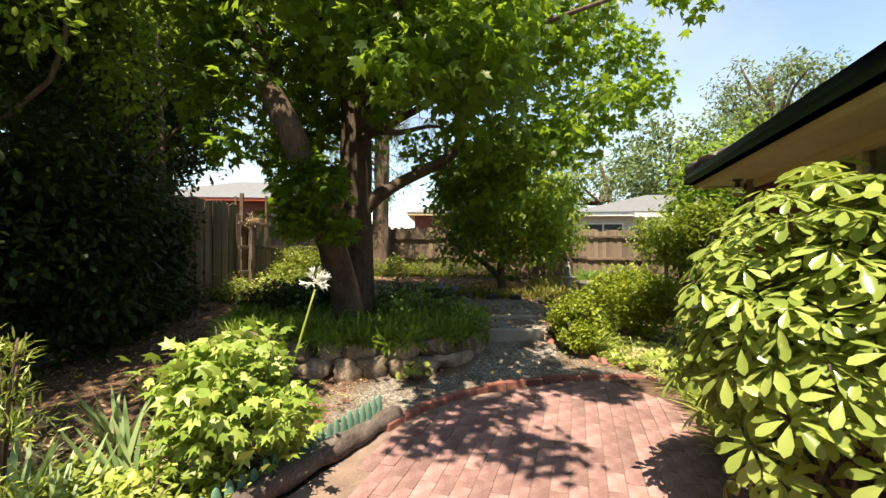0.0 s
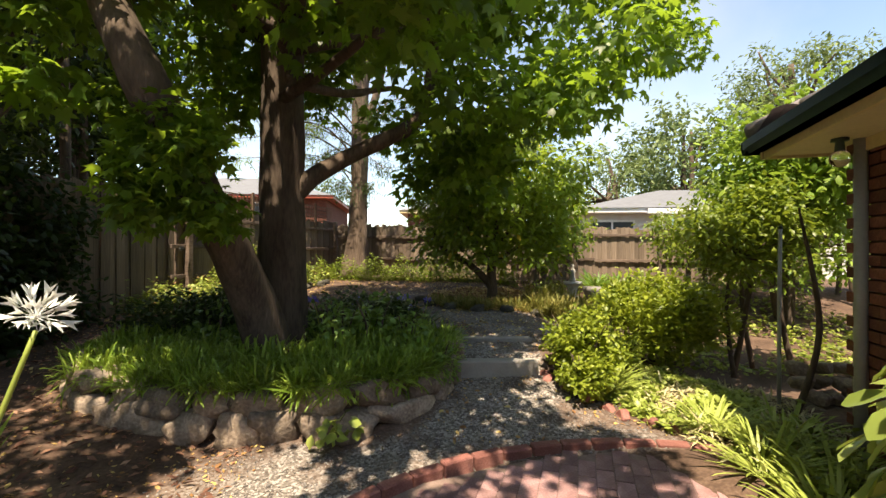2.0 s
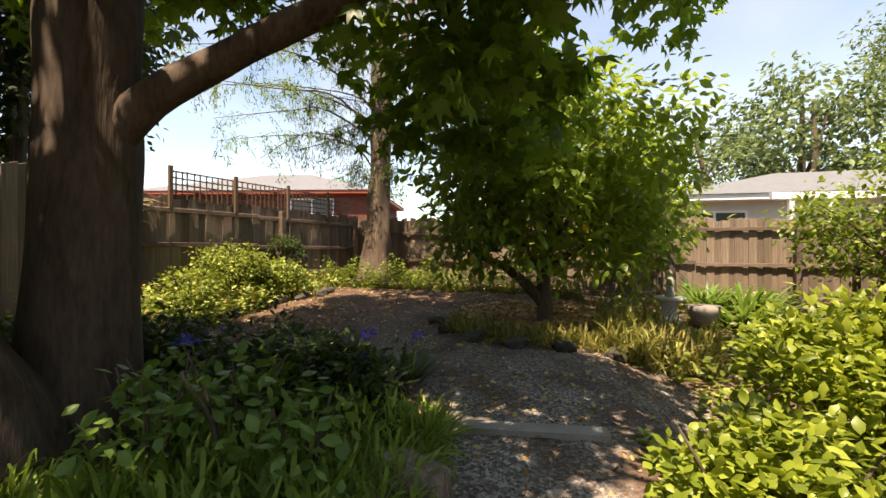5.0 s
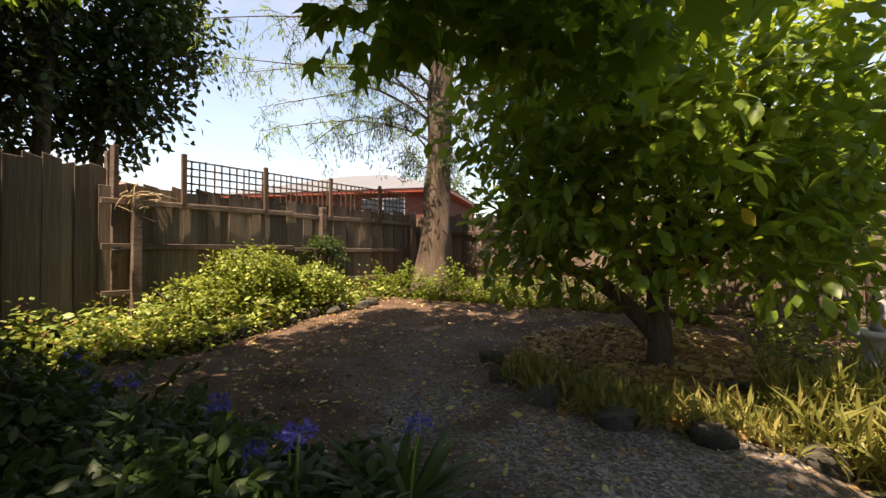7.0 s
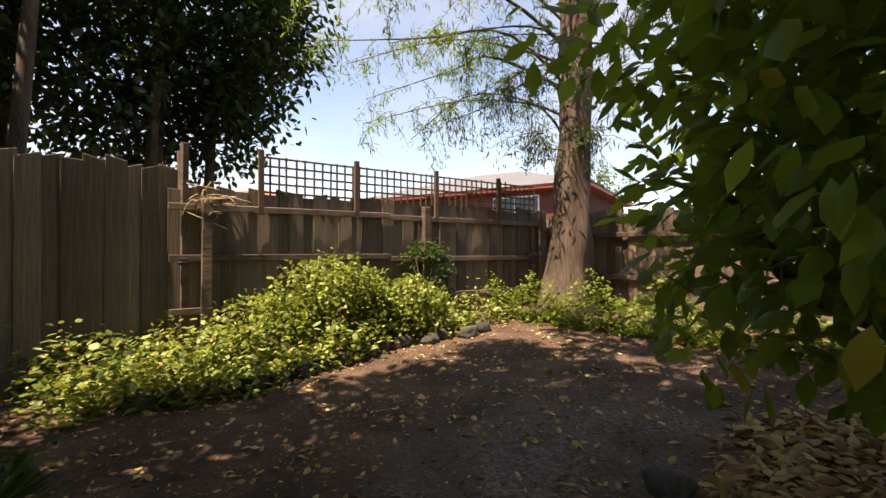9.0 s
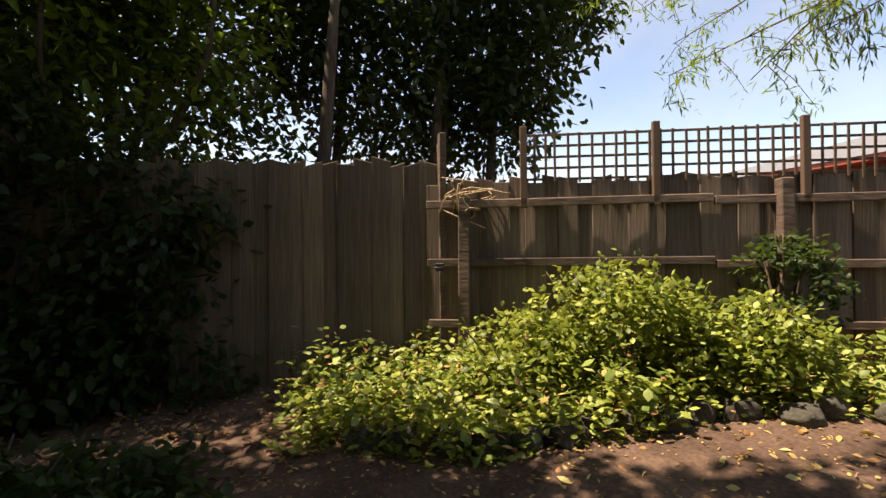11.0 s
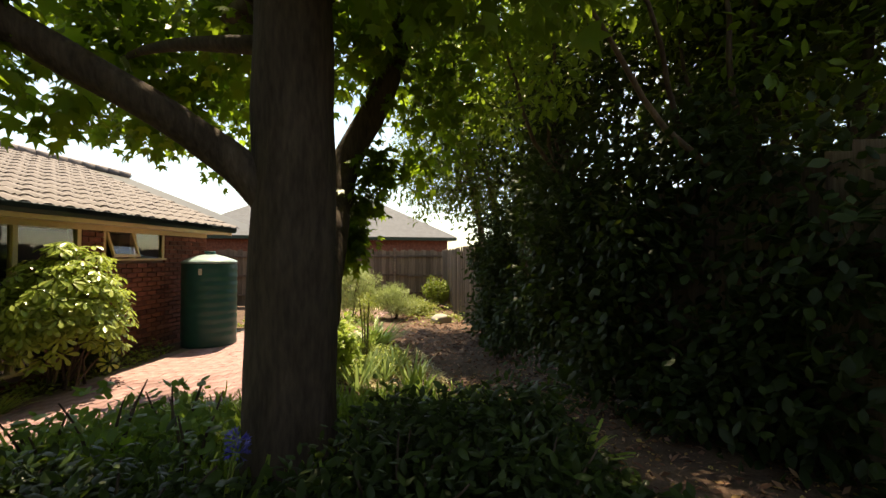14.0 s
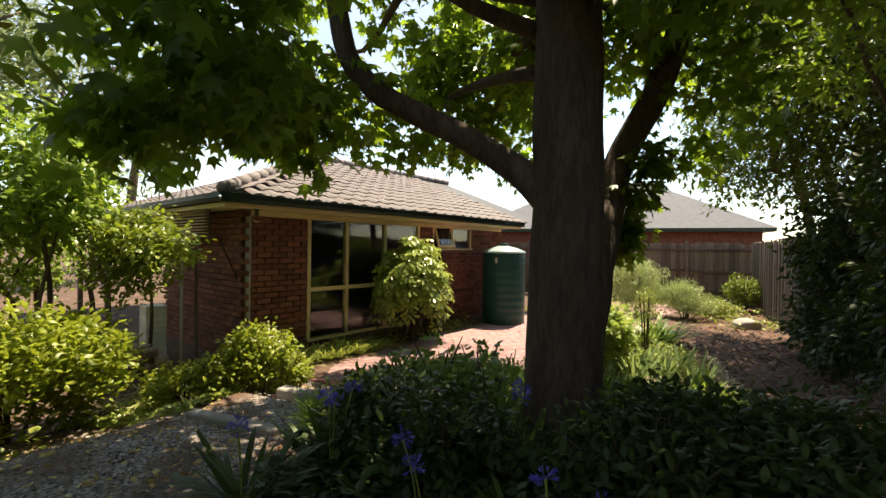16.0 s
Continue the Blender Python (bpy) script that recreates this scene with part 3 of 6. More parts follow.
def kerb():
    k = tagged(new("kerb"), "curved edging of red bricks set on edge", "kerb", kind="structure")
    me = [brick_mesh("kerb_brick", 0.226, 0.085, 0.14, M_KERB, 0.01, 0.004 + 0.0005 * i) for i in range(4)]
    a = 152.0
    while a > 66:
        r = KERB_R + random.gauss(0, 0.006)
        x, y = KERB_C[0] + r * math.cos(radians(a)), KERB_C[1] + r * math.sin(radians(a))
        piece("brick", random.choice(me), k, pose(x, y, 0.055 + random.gauss(0, 0.004), random.gauss(0, 1.5), random.gauss(0, 0.8), a + 90 + random.gauss(0, 0.8)))
        a -= 5.55
    # tilted edging bricks beside the gravel
    e = tagged(new("brick_edging"), "row of tilted broken red bricks beside the gravel", "edging", kind="structure")
    me = [brick_mesh("broken_brick", 0.13 - 0.012 * i, 0.075, 0.1, M_KERB, 0.014, 0.012) for i in range(4)]
    line = curve_pts([(1.5, 6.1, 0), (1.62, 5.85, 0), (1.78, 5.6, 0), (2.0, 5.35, 0), (2.3, 5.15, 0), (2.62, 4.98, 0)], 11)
    for i, p in enumerate(line):
        z = float(ground_z(p.x, p.y))
        piece("brick", random.choice(me), e, pose(p.x + random.gauss(0, 0.015), p.y, z + 0.015 + random.gauss(0, 0.012), random.gauss(0, 16), 25 + random.gauss(0, 14), 120 + random.gauss(0, 20)))


kerb()


def rock(name, size, seed, mat, parent, at, yaw=0.0, cut=0.4):
    """A rough-hewn stone."""
    bm = bmesh.new()
    bmesh.ops.create_icosphere(bm, subdivisions=3, radius=0.5)
    g = np.random.default_rng(seed)
    faces = [(Vector(n).normalized(), g.uniform(0.36, 0.46)) for n in list(g.normal(size=(6, 3))) + [(0.1, -1, 0.12), (0, 0.1, 1)]]
    for v in bm.verts:
        q = v.co.normalized()
        d = 1 + cut * noise.noise(q * 1.7 + Vector((seed * 3.1, 0, 0))) + 0.2 * noise.noise(q * 4 + Vector((seed, 9, 0)))
        m = max(abs(q.x), abs(q.y), abs(q.z))
        v.co = q * d * (0.5 / (0.55 * m + 0.45))
        for n, d in faces:
            over = v.co.dot(n) - d
            if over > 0:
                v.co -= n * over * 0.92
        v.co.x, v.co.y, v.co.z = v.co.x * size[0], v.co.y * size[1], v.co.z * size[2]
    ob = part(name, bm, mat, parent)
    ob.matrix_basis = pose(*at, random.gauss(0, 5), random.gauss(0, 5), yaw)
    ob.data.shade_smooth()
    return ob


def stone_wall():
    w = tagged(new("stone_wall"), "low dry wall of rough basalt stones", "stone wall", kind="structure")
    line = curve_pts([(-3.05, 6.1, 0), (-2.7, 5.45, 0), (-1.95, 5.1, 0), (-1.05, 5.05, 0), (-0.35, 5.1, 0), (0.2, 5.45, 0), (0.48, 5.9, 0), (0.55, 6.35, 0)], 60)
    s, k = 0.0, 0
    acc = [0.0]
    for a, b in zip(line, line[1:]):
        acc.append(acc[-1] + (b - a).length)
    for row, (zc, hh) in enumerate(((0.09, 0.27), (0.28, 0.24))):
        s = 0.1 * row
        while s < acc[-1] - 0.1:
            l = random.uniform(0.24, 0.5) * (1.0 if row else 1.15)
            f = (s + l / 2)
            i = min(range(60), key=lambda q: abs(acc[q] - f))
            p, q = line[max(i - 1, 0)], line[min(i + 1, 59)]
            yaw = math.degrees(math.atan2(q.y - p.y, q.x - p.x))
            g = float(ground_z(line[i].x, line[i].y - 0.25))
            top = zc + g * 0.5
            k += 1
            rock("stone", (l * 1.18, 0.36, hh * random.uniform(1.05, 1.35)), k, M_STONE, w, (line[i].x, line[i].y + 0.05 * row, top + random.gauss(0, 0.015)), yaw)
            s += l
    return w


stone_wall()


def steps():
    st = tagged(new("steps"), "grey concrete garden step edges in the gravel", "steps", kind="structure")
    bm = add_box(bmesh.new(), -0.42, 0.42, -0.06, 0.08, -0.2, 0, None, 0.012)
    o = part("step_edge", bm, M_CONCRETE, st)
    o.matrix_basis = pose(1.0, 6.08, 0.37, 0, 0, 1.5)
    bm = add_box(bmesh.new(), -0.45, 0.42, -0.05, 0.06, -0.16, 0, None, 0.012)
    o = part("step_edge", bm, M_CONCRETE, st)
    o.matrix_basis = pose(1.1, 6.95, 0.425, 0, 0, 1.5)


steps()


def log_edge():
    lg = thing("log_edging", "split weathered grey log lying beside the brick paving", "log")
    pts = curve_pts([(-0.42, 3.78, 0.06), (-0.72, 3.2, 0.07), (-1.06, 2.55, 0.07), (-1.3, 1.9, 0.06), (-1.5, 1.2, 0.06)], 30)
    o = tube("log", pts, [0.075 + 0.012 * noise.noise(Vector((i * 0.7, 0, 0))) for i in range(30)], M_LOG, lg, 12, rough=0.5)
    ed = thing("corrugated_edging", "scalloped green plastic garden edging", "edging")
    for i in range(34):
        f = i / 33
        x, y = -0.56 - 1.15 * f, 3.82 - 2.6 * f
        bm = bmesh.new()
        bmesh.ops.create_uvsphere(bm, u_segments=10, v_segments=6, radius=0.5)
        for v in bm.verts:
            v.co.x, v.co.y, v.co.z = v.co.x * 0.028, v.co.y * 0.075, (min(v.co.z, 0.5) * 0.2 if v.co.z > 0 else v.co.z * 0.3)
        o = part("scallop", bm, M_EDGING, ed)
        o.data.shade_smooth()
        o.matrix_basis = pose(x, y, 0.11 + random.gauss(0, 0.005), 0, -6, -24)


log_edge()


# ---- fences ----
def paling_meshes(h, w=0.125, th=0.016, kinds=4):
    out = []
    for k in range(kinds):
        bm = add_box(bmesh.new(), -w / 2, w / 2, -th / 2, th / 2, 0, h, None, 0.003)
        for v in bm.verts:
            if v.co.z > h / 2:
                v.co.z += 0.02 * math.sin(k * 2.3 + v.co.x * 9)
            v.co.y += 0.006 * math.sin(k * 1.7 + v.co.x * 30)
        me = bpy.data.meshes.new("paling")
        bm.to_mesh(me)
        bm.free()
        me.materials.append(M_FENCE)
        out.append(me)
    return out


def fence(a, b, base, top_a, top_b, label, rails=(), posts=(), rail_side=-1, step=0.118, from_z=None):
    """Overlapping palings on rails from a to b; rails and posts show on one side."""
    a, b = Vector((*a, 0)), Vector((*b, 0))
    d = b - a
    ang = math.degrees(math.atan2(d.y, d.x))
    f = thing("paling_fence", label, "fence", pose(a.x, a.y, 0, 0, 0, ang))
    n = int(d.length / step)
    me = paling_meshes(1.0, step * 1.16)
    for i in range(n):
        s = (i + 0.5) * step
        top = top_a + (top_b - top_a) * i / n + random.gauss(0, 0.012)
        o = new("paling", random.choice(me))
        o.parent = f
        o.matrix_basis = pose(s, 0.014 * (i % 2) - rail_side * 0.01, base, random.gauss(0, 0.15), random.gauss(0, 0.2), random.gauss(0, 0.5)) @ Matrix.Diagonal((1, 1, top - base, 1))
    for z in rails:
        s = 0.0
        while s < d.length - 0.05:
            e = min(s + 2.45, d.length)
            box("rail", s, e - 0.006, rail_side * 0.02 if rail_side > 0 else -0.06, 0.06 if rail_side > 0 else -0.02, z - 0.035, z + 0.035, M_RAIL, f, "", pose(0, 0, random.gauss(0, 0.008), 0, random.gauss(0, 0.2), 0), 0.006)
            s = e
    for s, z in posts:
        box("post", s - 0.05, s + 0.05, -0.13 if rail_side < 0 else 0.03, -0.03 if rail_side < 0 else 0.13, base - 0.1, z, M_RAIL, f, "", pose(0, 0, 0, 0, random.gauss(0, 0.4), 0), 0.008)
    return f


fence((-4.72, 1.4), (-4.5, 9.42), 0.3, 2.28, 2.46, "tall weathered grey timber paling fence, partly behind a hedge", step=0.148)
FB = fence((-4.44, 9.3), (-2.8, 14.4), 0.4, 2.27, 2.28, "weathered timber paling fence with rails and posts showing", (1.0, 1.53, 2.05), ((0.32, 2.12), (2.98, 2.2), (5.2, 2.3)), -1, 0.148)
fence((-2.8, 14.4), (10, 12.7), 0.3, 2.22, 1.98, "sunlit weathered timber paling fence at the rear", (0.6, 1.25, 1.85), ((3, 2.1), (6, 2.1), (9.0, 2.1)), -1)
fence((-9, -6.9), (2.6, -7.6), 0.0, 1.98, 1.98, "brown timber paling fence with a capping at the far end", (0.4, 1.05, 1.75), ((3, 2.1), (5.4, 2.1), (8, 2.1)), 1, 0.14)
fence((-4.72, 1.4), (-5.4, -6.9), 0.0, 2.1, 1.98, "timber paling fence behind a dark hedge", step=0.148)


def lattice():
    """Square trellis on the fence's top."""
    d = Vector((1.64, 5.1, 0))
    ang = math.degrees(math.atan2(d.y, d.x))
    lt = thing("trellis", "square wooden trellis panels along the top of the paling fence", "trellis", pose(-4.44, 9.3, 0, 0, 0, ang))
    s0, s1, z0, z1 = 0.86, 5.1, 2.24, 2.68
    s = s0
    while s < s1:
        box("slat", s - 0.011, s + 0.011, -0.012, -0.002, z0, z1, M_LATTICE, lt, "", pose(0, 0, 0, 0, random.gauss(0, 0.2), 0), 0.002)
        s += 0.098
    for k in range(5):
        z = z0 + 0.035 + k * 0.098
        box("slat", s0, s1, 0.0, 0.01, z - 0.011, z + 0.011, M_LATTICE, lt, "", None, 0.002)
    for s in (0.86, 1.98, 3.16, 4.3):
        box("upright", s - 0.03, s + 0.03, -0.06, -0.014, z0 - 0.22, z1 + 0.06, M_LATTICE, lt, "", None, 0.005)
    # trellis over the tall fence
    l2 = thing("trellis", "brown wooden trellis above the tall paling fence", "trellis", pose(-4.9, 3.0, 0, 0, 0, 87.5))
    for i in range(34):
        box("slat", i * 0.1 - 0.011, i * 0.1 + 0.011, -0.012, -0.002, 2.3, 2.62, M_LATTICE, l2, "", None, 0.002)
    for k in range(4):
        box("slat", 0, 3.3, 0, 0.01, 2.32 + k * 0.095, 2.345 + k * 0.095, M_LATTICE, l2, "", None, 0.002)


lattice()


def gate_corner():
    """Tall posts and dead vine at the fence's corner."""
    p = thing("corner_post", "pair of old grey timber posts at the fence corner", "post", pose(-4.45, 9.42, 0))
    box("post", -0.03, 0.04, -0.03, 0.03, 0.4, 2.72, M_RAIL, p, "", pose(0, 0, 0, 0, 1, 5))
    box("post", -0.06, -0.02, 0.06, 0.1, 0.6, 2.66, M_RAIL, p, "", pose(0, 0, 0, 1, -1, 15))
    v = thing("dead_vine", "tangle of dry twining vine on the fence rail", "vine", pose(-4.33, 9.62, 2.1))
    for k in range(16):
        pts = curve_pts([(random.gauss(0, 0.1), random.gauss(0, 0.12), random.gauss(-0.01, 0.1)) for _ in range(5)], 16)
        tube("stem", pts, [0.006] * 16, M_VINE, v, 5)


def gate_latch():
    """A black latch on the short gate between the fences."""
    g = thing("gate_latch", "small black iron latch on the weathered fence", "latch", pose(-4.33, 9.38, 1.5, 0, 0, 72))
    box("plate", -0.03, 0.05, -0.075, -0.063, -0.03, 0.04, M_SCREEN, g)
    tube("bolt", [(-0.06, -0.085, 0.0), (0.06, -0.085, 0.0)], [0.008, 0.008], M_SCREEN, g, 8)


gate_latch()
M_VINE = plain("dry_vine", (0.4, 0.3, 0.19), 0.9)
gate_corner()


# ---- the house ----
def house():
    h = thing("house", "single-storey red-brown brick house with hipped tile roof and cream trim", "house", HOUSE)
    inv = Matrix()
    W, TOP, GUT = 0.45, 2.26, 2.42
    # long wall: pier, panels below and above openings
    core = bmesh.new()
    wz = 0.04
    def wall(u0, u1, z0, z1):
        add_box(core, u0, u1, W + 0.05, W + 0.24, z0, z1)
    wall(0.45, 1.5, -0.2, TOP + 0.1)
    wall(4.18, 4.58, -0.2, TOP + 0.1)
    wall(1.5, 4.18, -0.2, 0.17)
    wall(4.58, 6.0, -0.2, 1.7)
    wall(6.0, 7.3, -0.2, TOP + 0.1)
    add_box(core, 0.5, 0.69, W + 0.24, 3.6, -0.2, TOP + 0.1)
    add_box(core, 7.1, 7.3, W + 0.24, 8.6, -0.2, TOP + 0.1)
    add_box(core, 0.69, 7.1, 3.4, 3.6, -0.2, TOP + 0.1)
    wl = part("wall", core, M_MORTAR, h, "brown mortar joints")
    me = [brick_mesh("house_brick", 0.228, 0.09, 0.074, M_BRICK, 0.004, 0.002 + 0.0003 * k) for k in range(4)]
    bv = np.array([tuple(v.co) for v in me[0].vertices])
    V, F, off = [], [], 0
    spans = [(0.41, 1.5, 0, TOP, 1), (4.18, 4.58, 0, TOP, 0), (1.5, 4.18, 0, 0.17, 0), (4.58, 6.0, 0, 1.68, 0), (6.0, 7.34, 0, TOP, 0)]
    for u0, u1, z0, z1, single in spans:
        for c in range(int((z1 - z0) / 0.086)):
            u = u0 - (0.12 if c % 2 else 0)
            while u < u1 - 0.02:
                a, b = max(u, u0), min(u + 0.23, u1)
                if b - a > 0.04:
                    m = pose((a + b) / 2, W + 0.048, z0 + c * 0.086 + 0.08, 0, 0, 0) @ Matrix.Diagonal(((b - a - 0.01) / 0.228 if b - a < 0.225 else 1, 1, 1, 1))
                    if single:
                        o = new("brick", random.choice(me))
                        o.parent = wl
                        o.matrix_basis = m
                    else:
                        R = np.array(m)
                        V.append(bv @ R[:3, :3].T + R[:3, 3])
                        F += [tuple(k + off for k in pl.vertices) for pl in me[0].polygons]
                        off += len(bv)
                u += 0.24
    for c in range(26):  # end wall
        v = W - (0.12 if c % 2 else 0) + 0.05
        while v < 3.5:
            m = pose(0.458, v + 0.115, c * 0.086 + 0.08, 0, 0, 90)
            R = np.array(m)
            V.append(bv @ R[:3, :3].T + R[:3, 3])
            F += [tuple(k + off for k in pl.vertices) for pl in me[0].polygons]
            off += len(bv)
            v += 0.24
    o = mesh_part("further_bricks", np.concatenate(V), F, M_BRICK_I, wl)
    o["kind"] = "stuff"
    # window wall with mullions and transom
    wn = part("window", add_box(bmesh.new(), 1.5, 4.18, W + 0.02, W + 0.1, 2.17, TOP + 0.02, None, 0.004), M_CREAM, h, "tall fixed window in a cream timber frame")
    for u in (1.535, 2.3, 3.21, 4.15):
        box("mullion", u - 0.035, u + 0.035, W + 0.015, W + 0.1, 0.17, 2.17, M_CREAM, wn)
    for a, b in ((1.57, 2.265), (2.335, 3.175)):
        box("transom", a, b, W + 0.02, W + 0.09, 0.985, 1.05, M_CREAM, wn)
    box("sill", 1.5, 4.18, W - 0.02, W + 0.12, 0.172, 0.21, M_CREAM, wn)
    for a, b in ((1.57, 2.265), (2.335, 3.175), (3.245, 4.115)):
        g = box("pane", a, b, W + 0.055, W + 0.061, 0.21, 2.17, M_GLASS, wn, "", None, 0)
        g.visible_shadow = False
    wn = part("window", add_box(bmesh.new(), 4.58, 6.0, W + 0.02, W + 0.1, 2.17, TOP + 0.02, None, 0.004), M_CREAM, h, "small awning window in a cream frame, propped open")
    for u in (4.61, 5.25, 5.97):
        box("mullion", u - 0.03, u + 0.03, W + 0.015, W + 0.1, 1.72, 2.17, M_CREAM, wn)
    box("sill", 4.58, 6.0, W - 0.03, W + 0.12, 1.682, 1.72, M_CREAM, wn)
    g = box("pane", 5.28, 5.94, W + 0.055, W + 0.061, 1.72, 2.17, M_GLASS, wn, "", None, 0)
    g.visible_shadow = False
    sash = part("sash", add_box(bmesh.new(), 0, 0.58, -0.02, 0.02, -0.44, -0.39, None, 0.003), M_CREAM, wn, "open sash")
    sash.matrix_basis = pose(4.65, W + 0.04, 2.16, -18, 0, 0)
    box("stile", 0, 0.045, -0.02, 0.02, -0.39, 0, M_CREAM, sash)
    box("stile", 0.535, 0.58, -0.02, 0.02, -0.39, 0, M_CREAM, sash)
    g = box("pane", 0.045, 0.535, -0.003, 0.003, -0.39, 0, M_GLASS, sash, "", None, 0)
    g.visible_shadow = False
    # room behind, its dimness put into near-black wall and floor
    rm = part("room", add_box(bmesh.new(), 0.64, 7.1, W + 1.9, W + 1.95, 0, TOP), M_SCREEN, h, "interior wall coloured near-black for the room's dimness")
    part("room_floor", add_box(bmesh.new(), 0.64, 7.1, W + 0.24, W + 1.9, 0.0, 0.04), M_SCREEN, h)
    # soffit, fascia, gutter
    part("soffit", add_box(bmesh.new(), 0.03, 7.6, 0.05, 9.0, TOP, TOP + 0.03), M_SOFFIT, h, "cream eave lining")
    part("fascia", add_box(bmesh.new(), 0.02, 7.6, 0.015, 0.045, TOP - 0.02, TOP + 0.12, None, 0.003), M_CREAM, h, "cream timber fascia")
    part("fascia", add_box(bmesh.new(), -0.012, 0.018, 0.0, 9.0, TOP - 0.02, TOP + 0.12, None, 0.003), M_CREAM, h, "cream timber fascia")
    part("beam", add_box(bmesh.new(), 0.46, 7.3, W - 0.02, W + 0.0, TOP - 0.09, TOP - 0.002, None, 0.003), M_CREAM, h, "cream timber trim under the eave")
    def gutter(m, l):
        bm = bmesh.new()
        prof = [(0.0, 0.02), (0.0, 0.0), (-0.09, 0.0), (-0.115, 0.05), (-0.115, 0.115), (-0.1, 0.12), (-0.1, 0.11)]
        for x in (0, l):
            vs = [bm.verts.new((x, y, z)) for y, z in prof]
        bm.verts.ensure_lookup_table()
        n = len(prof)
        for i in range(n - 1):
            bm.faces.new((bm.verts[i], bm.verts[i + 1], bm.verts[n + i + 1], bm.verts[n + i]))
        bmesh.ops.solidify(bm, geom=bm.faces[:], thickness=0.004)
        bmesh.ops.transform(bm, matrix=m, verts=bm.verts)
        part("gutter", bm, M_GREEN, h, "dark green metal gutter")
    gutter(pose(-0.1, 0.012, GUT - 0.12), 7.7)
    gutter(pose(-0.015, 9.0, GUT - 0.12, 0, 0, -90), 9.1)
    dp = tube("downpipe", [(0.5, 0.42, 2.3), (0.5, 0.42, 1.2), (0.5, 0.42, 0.05)], [0.04] * 3, M_GREY, h, 12, "grey downpipe at the corner")
    # hip roof: tiles in courses
    pitch = radians(21)
    prof = [(0.0, 0.0), (0.045, 0.02), (0.09, 0.0), (0.15, 0.028), (0.21, 0.034), (0.27, 0.016), (0.305, 0.0)]
    tv = np.array([(x, y, z + (0.022 if y < 0.1 else 0)) for y in (0, 0.4) for x, z in prof] + [(x, 0.0, z + 0.022 - 0.02) for x, z in prof])
    n = len(prof)
    tf = [(i, i + 1, n + i + 1, n + i) for i in range(n - 1)] + [(2 * n + i, 2 * n + i + 1, i + 1, i) for i in range(n - 1)]
    tm = bpy.data.meshes.new("roof_tile")
    tm.from_pydata([tuple(v) for v in tv], [], tf)
    tm.materials.append(M_TILE)
    roof = part("roof", bmesh.new(), M_TILE, h, "weathered grey-brown concrete tile roof")
    c, s = math.cos(pitch), math.sin(pitch)
    V, F, off, made = [], [], 0, 0
    for side, length in ((0, 7.7), (1, 9.0)):
        for r in range(13):
            run = r * 0.34 * c
            k = 0
            while k * 0.305 < length:
                x = k * 0.305 - 0.05
                k += 1
                if x + 0.15 < run - 0.1 or (side == 0 and x + 0.15 > 14 - run) or (side == 1 and x > 9.0 - run):
                    continue
                if side == 0:
                    m = pose(x, 0.0 + run, GUT - 0.015 + r * 0.34 * s, math.degrees(pitch), 0, 0)
                else:
                    m = pose(0.0 + run, x + 0.305, GUT - 0.015 + r * 0.34 * s, 0, 0, -90) @ pose(0, 0, 0, math.degrees(pitch), 0, 0)
                m = m @ pose(0, 0, random.gauss(0, 0.002), random.gauss(0, 0.4), random.gauss(0, 0.4), 0)
                if side == 0 and made < 290:
                    o = new("tile", tm)
                    o.parent = roof
                    o.matrix_basis = m
                    made += 1
                else:
                    R = np.array(m)
                    V.append(tv @ R[:3, :3].T + R[:3, 3])
                    F += [tuple(q + off for q in f) for f in tf]
                    off += len(tv)
    o = mesh_part("further_tiles", np.concatenate(V), F, M_TILE, roof)
    o["kind"] = "stuff"
    top = 13 * 0.34
    ZR = GUT + top * s
    mesh_part("roof_deck", [(0, 0, GUT - 0.02), (9.4, 0, GUT - 0.02), (9.4, top * c, ZR - 0.02), (top * c, top * c, ZR - 0.02), (0, 9.2, GUT - 0.02), (top * c, 9.2, ZR - 0.02), (9.4, 9.2, GUT - 0.02)],
              [(0, 1, 2, 3), (0, 3, 5, 4), (3, 2, 6, 5)], M_SCREEN, roof)
    for i in range(15):
        f = i / 15 * top * c
        g = tube("ridge_cap", [(f - 0.05, f - 0.05, GUT + 0.04 + f * s / c), (f + 0.3, f + 0.3, GUT + 0.075 + (f + 0.3) * s / c)], [0.1, 0.085], M_TILE, roof, 8)
    for i in range(14):
        tube("ridge_cap", [(top * c + i * 0.38, top * c, ZR + 0.03), (top * c + i * 0.38 + 0.42, top * c, ZR + 0.045)], [0.1, 0.09], M_TILE, roof, 8)
    # eave lamp
    lm = thing("eave_light", "bare globe lamp in a dark holder under the eave", "lamp", HOUSE @ pose(0.55, 0.28, TOP))
    tube("holder", [(0, 0, 0), (0, 0, -0.02), (0, 0, -0.021), (0, 0, -0.09)], [0.05, 0.05, 0.025, 0.03], M_GREEN, lm, 12)
    bm = bmesh.new()
    bmesh.ops.create_uvsphere(bm, u_segments=14, v_segments=10, radius=0.06)
    bmesh.ops.translate(bm, vec=(0, 0, -0.14), verts=bm.verts)
    o = part("globe", bm, M_GLASSY, lm)
    o.data.shade_smooth()
    # open verandah under the roof's far end
    vr = part("verandah_beam", add_box(bmesh.new(), 0.06, 0.16, 3.62, 9.1, 2.08, 2.24, None, 0.004), M_LATTICE, h, "dark timber verandah beam")
    for v in (6.2, 8.95):
        box("post", 0.06, 0.16, v - 0.06, v + 0.06, -0.1, 2.08, M_LATTICE, vr)
    sc = thing("slatted_screen", "row of pale timber sun-screen slats under the eave", "screen", HOUSE)
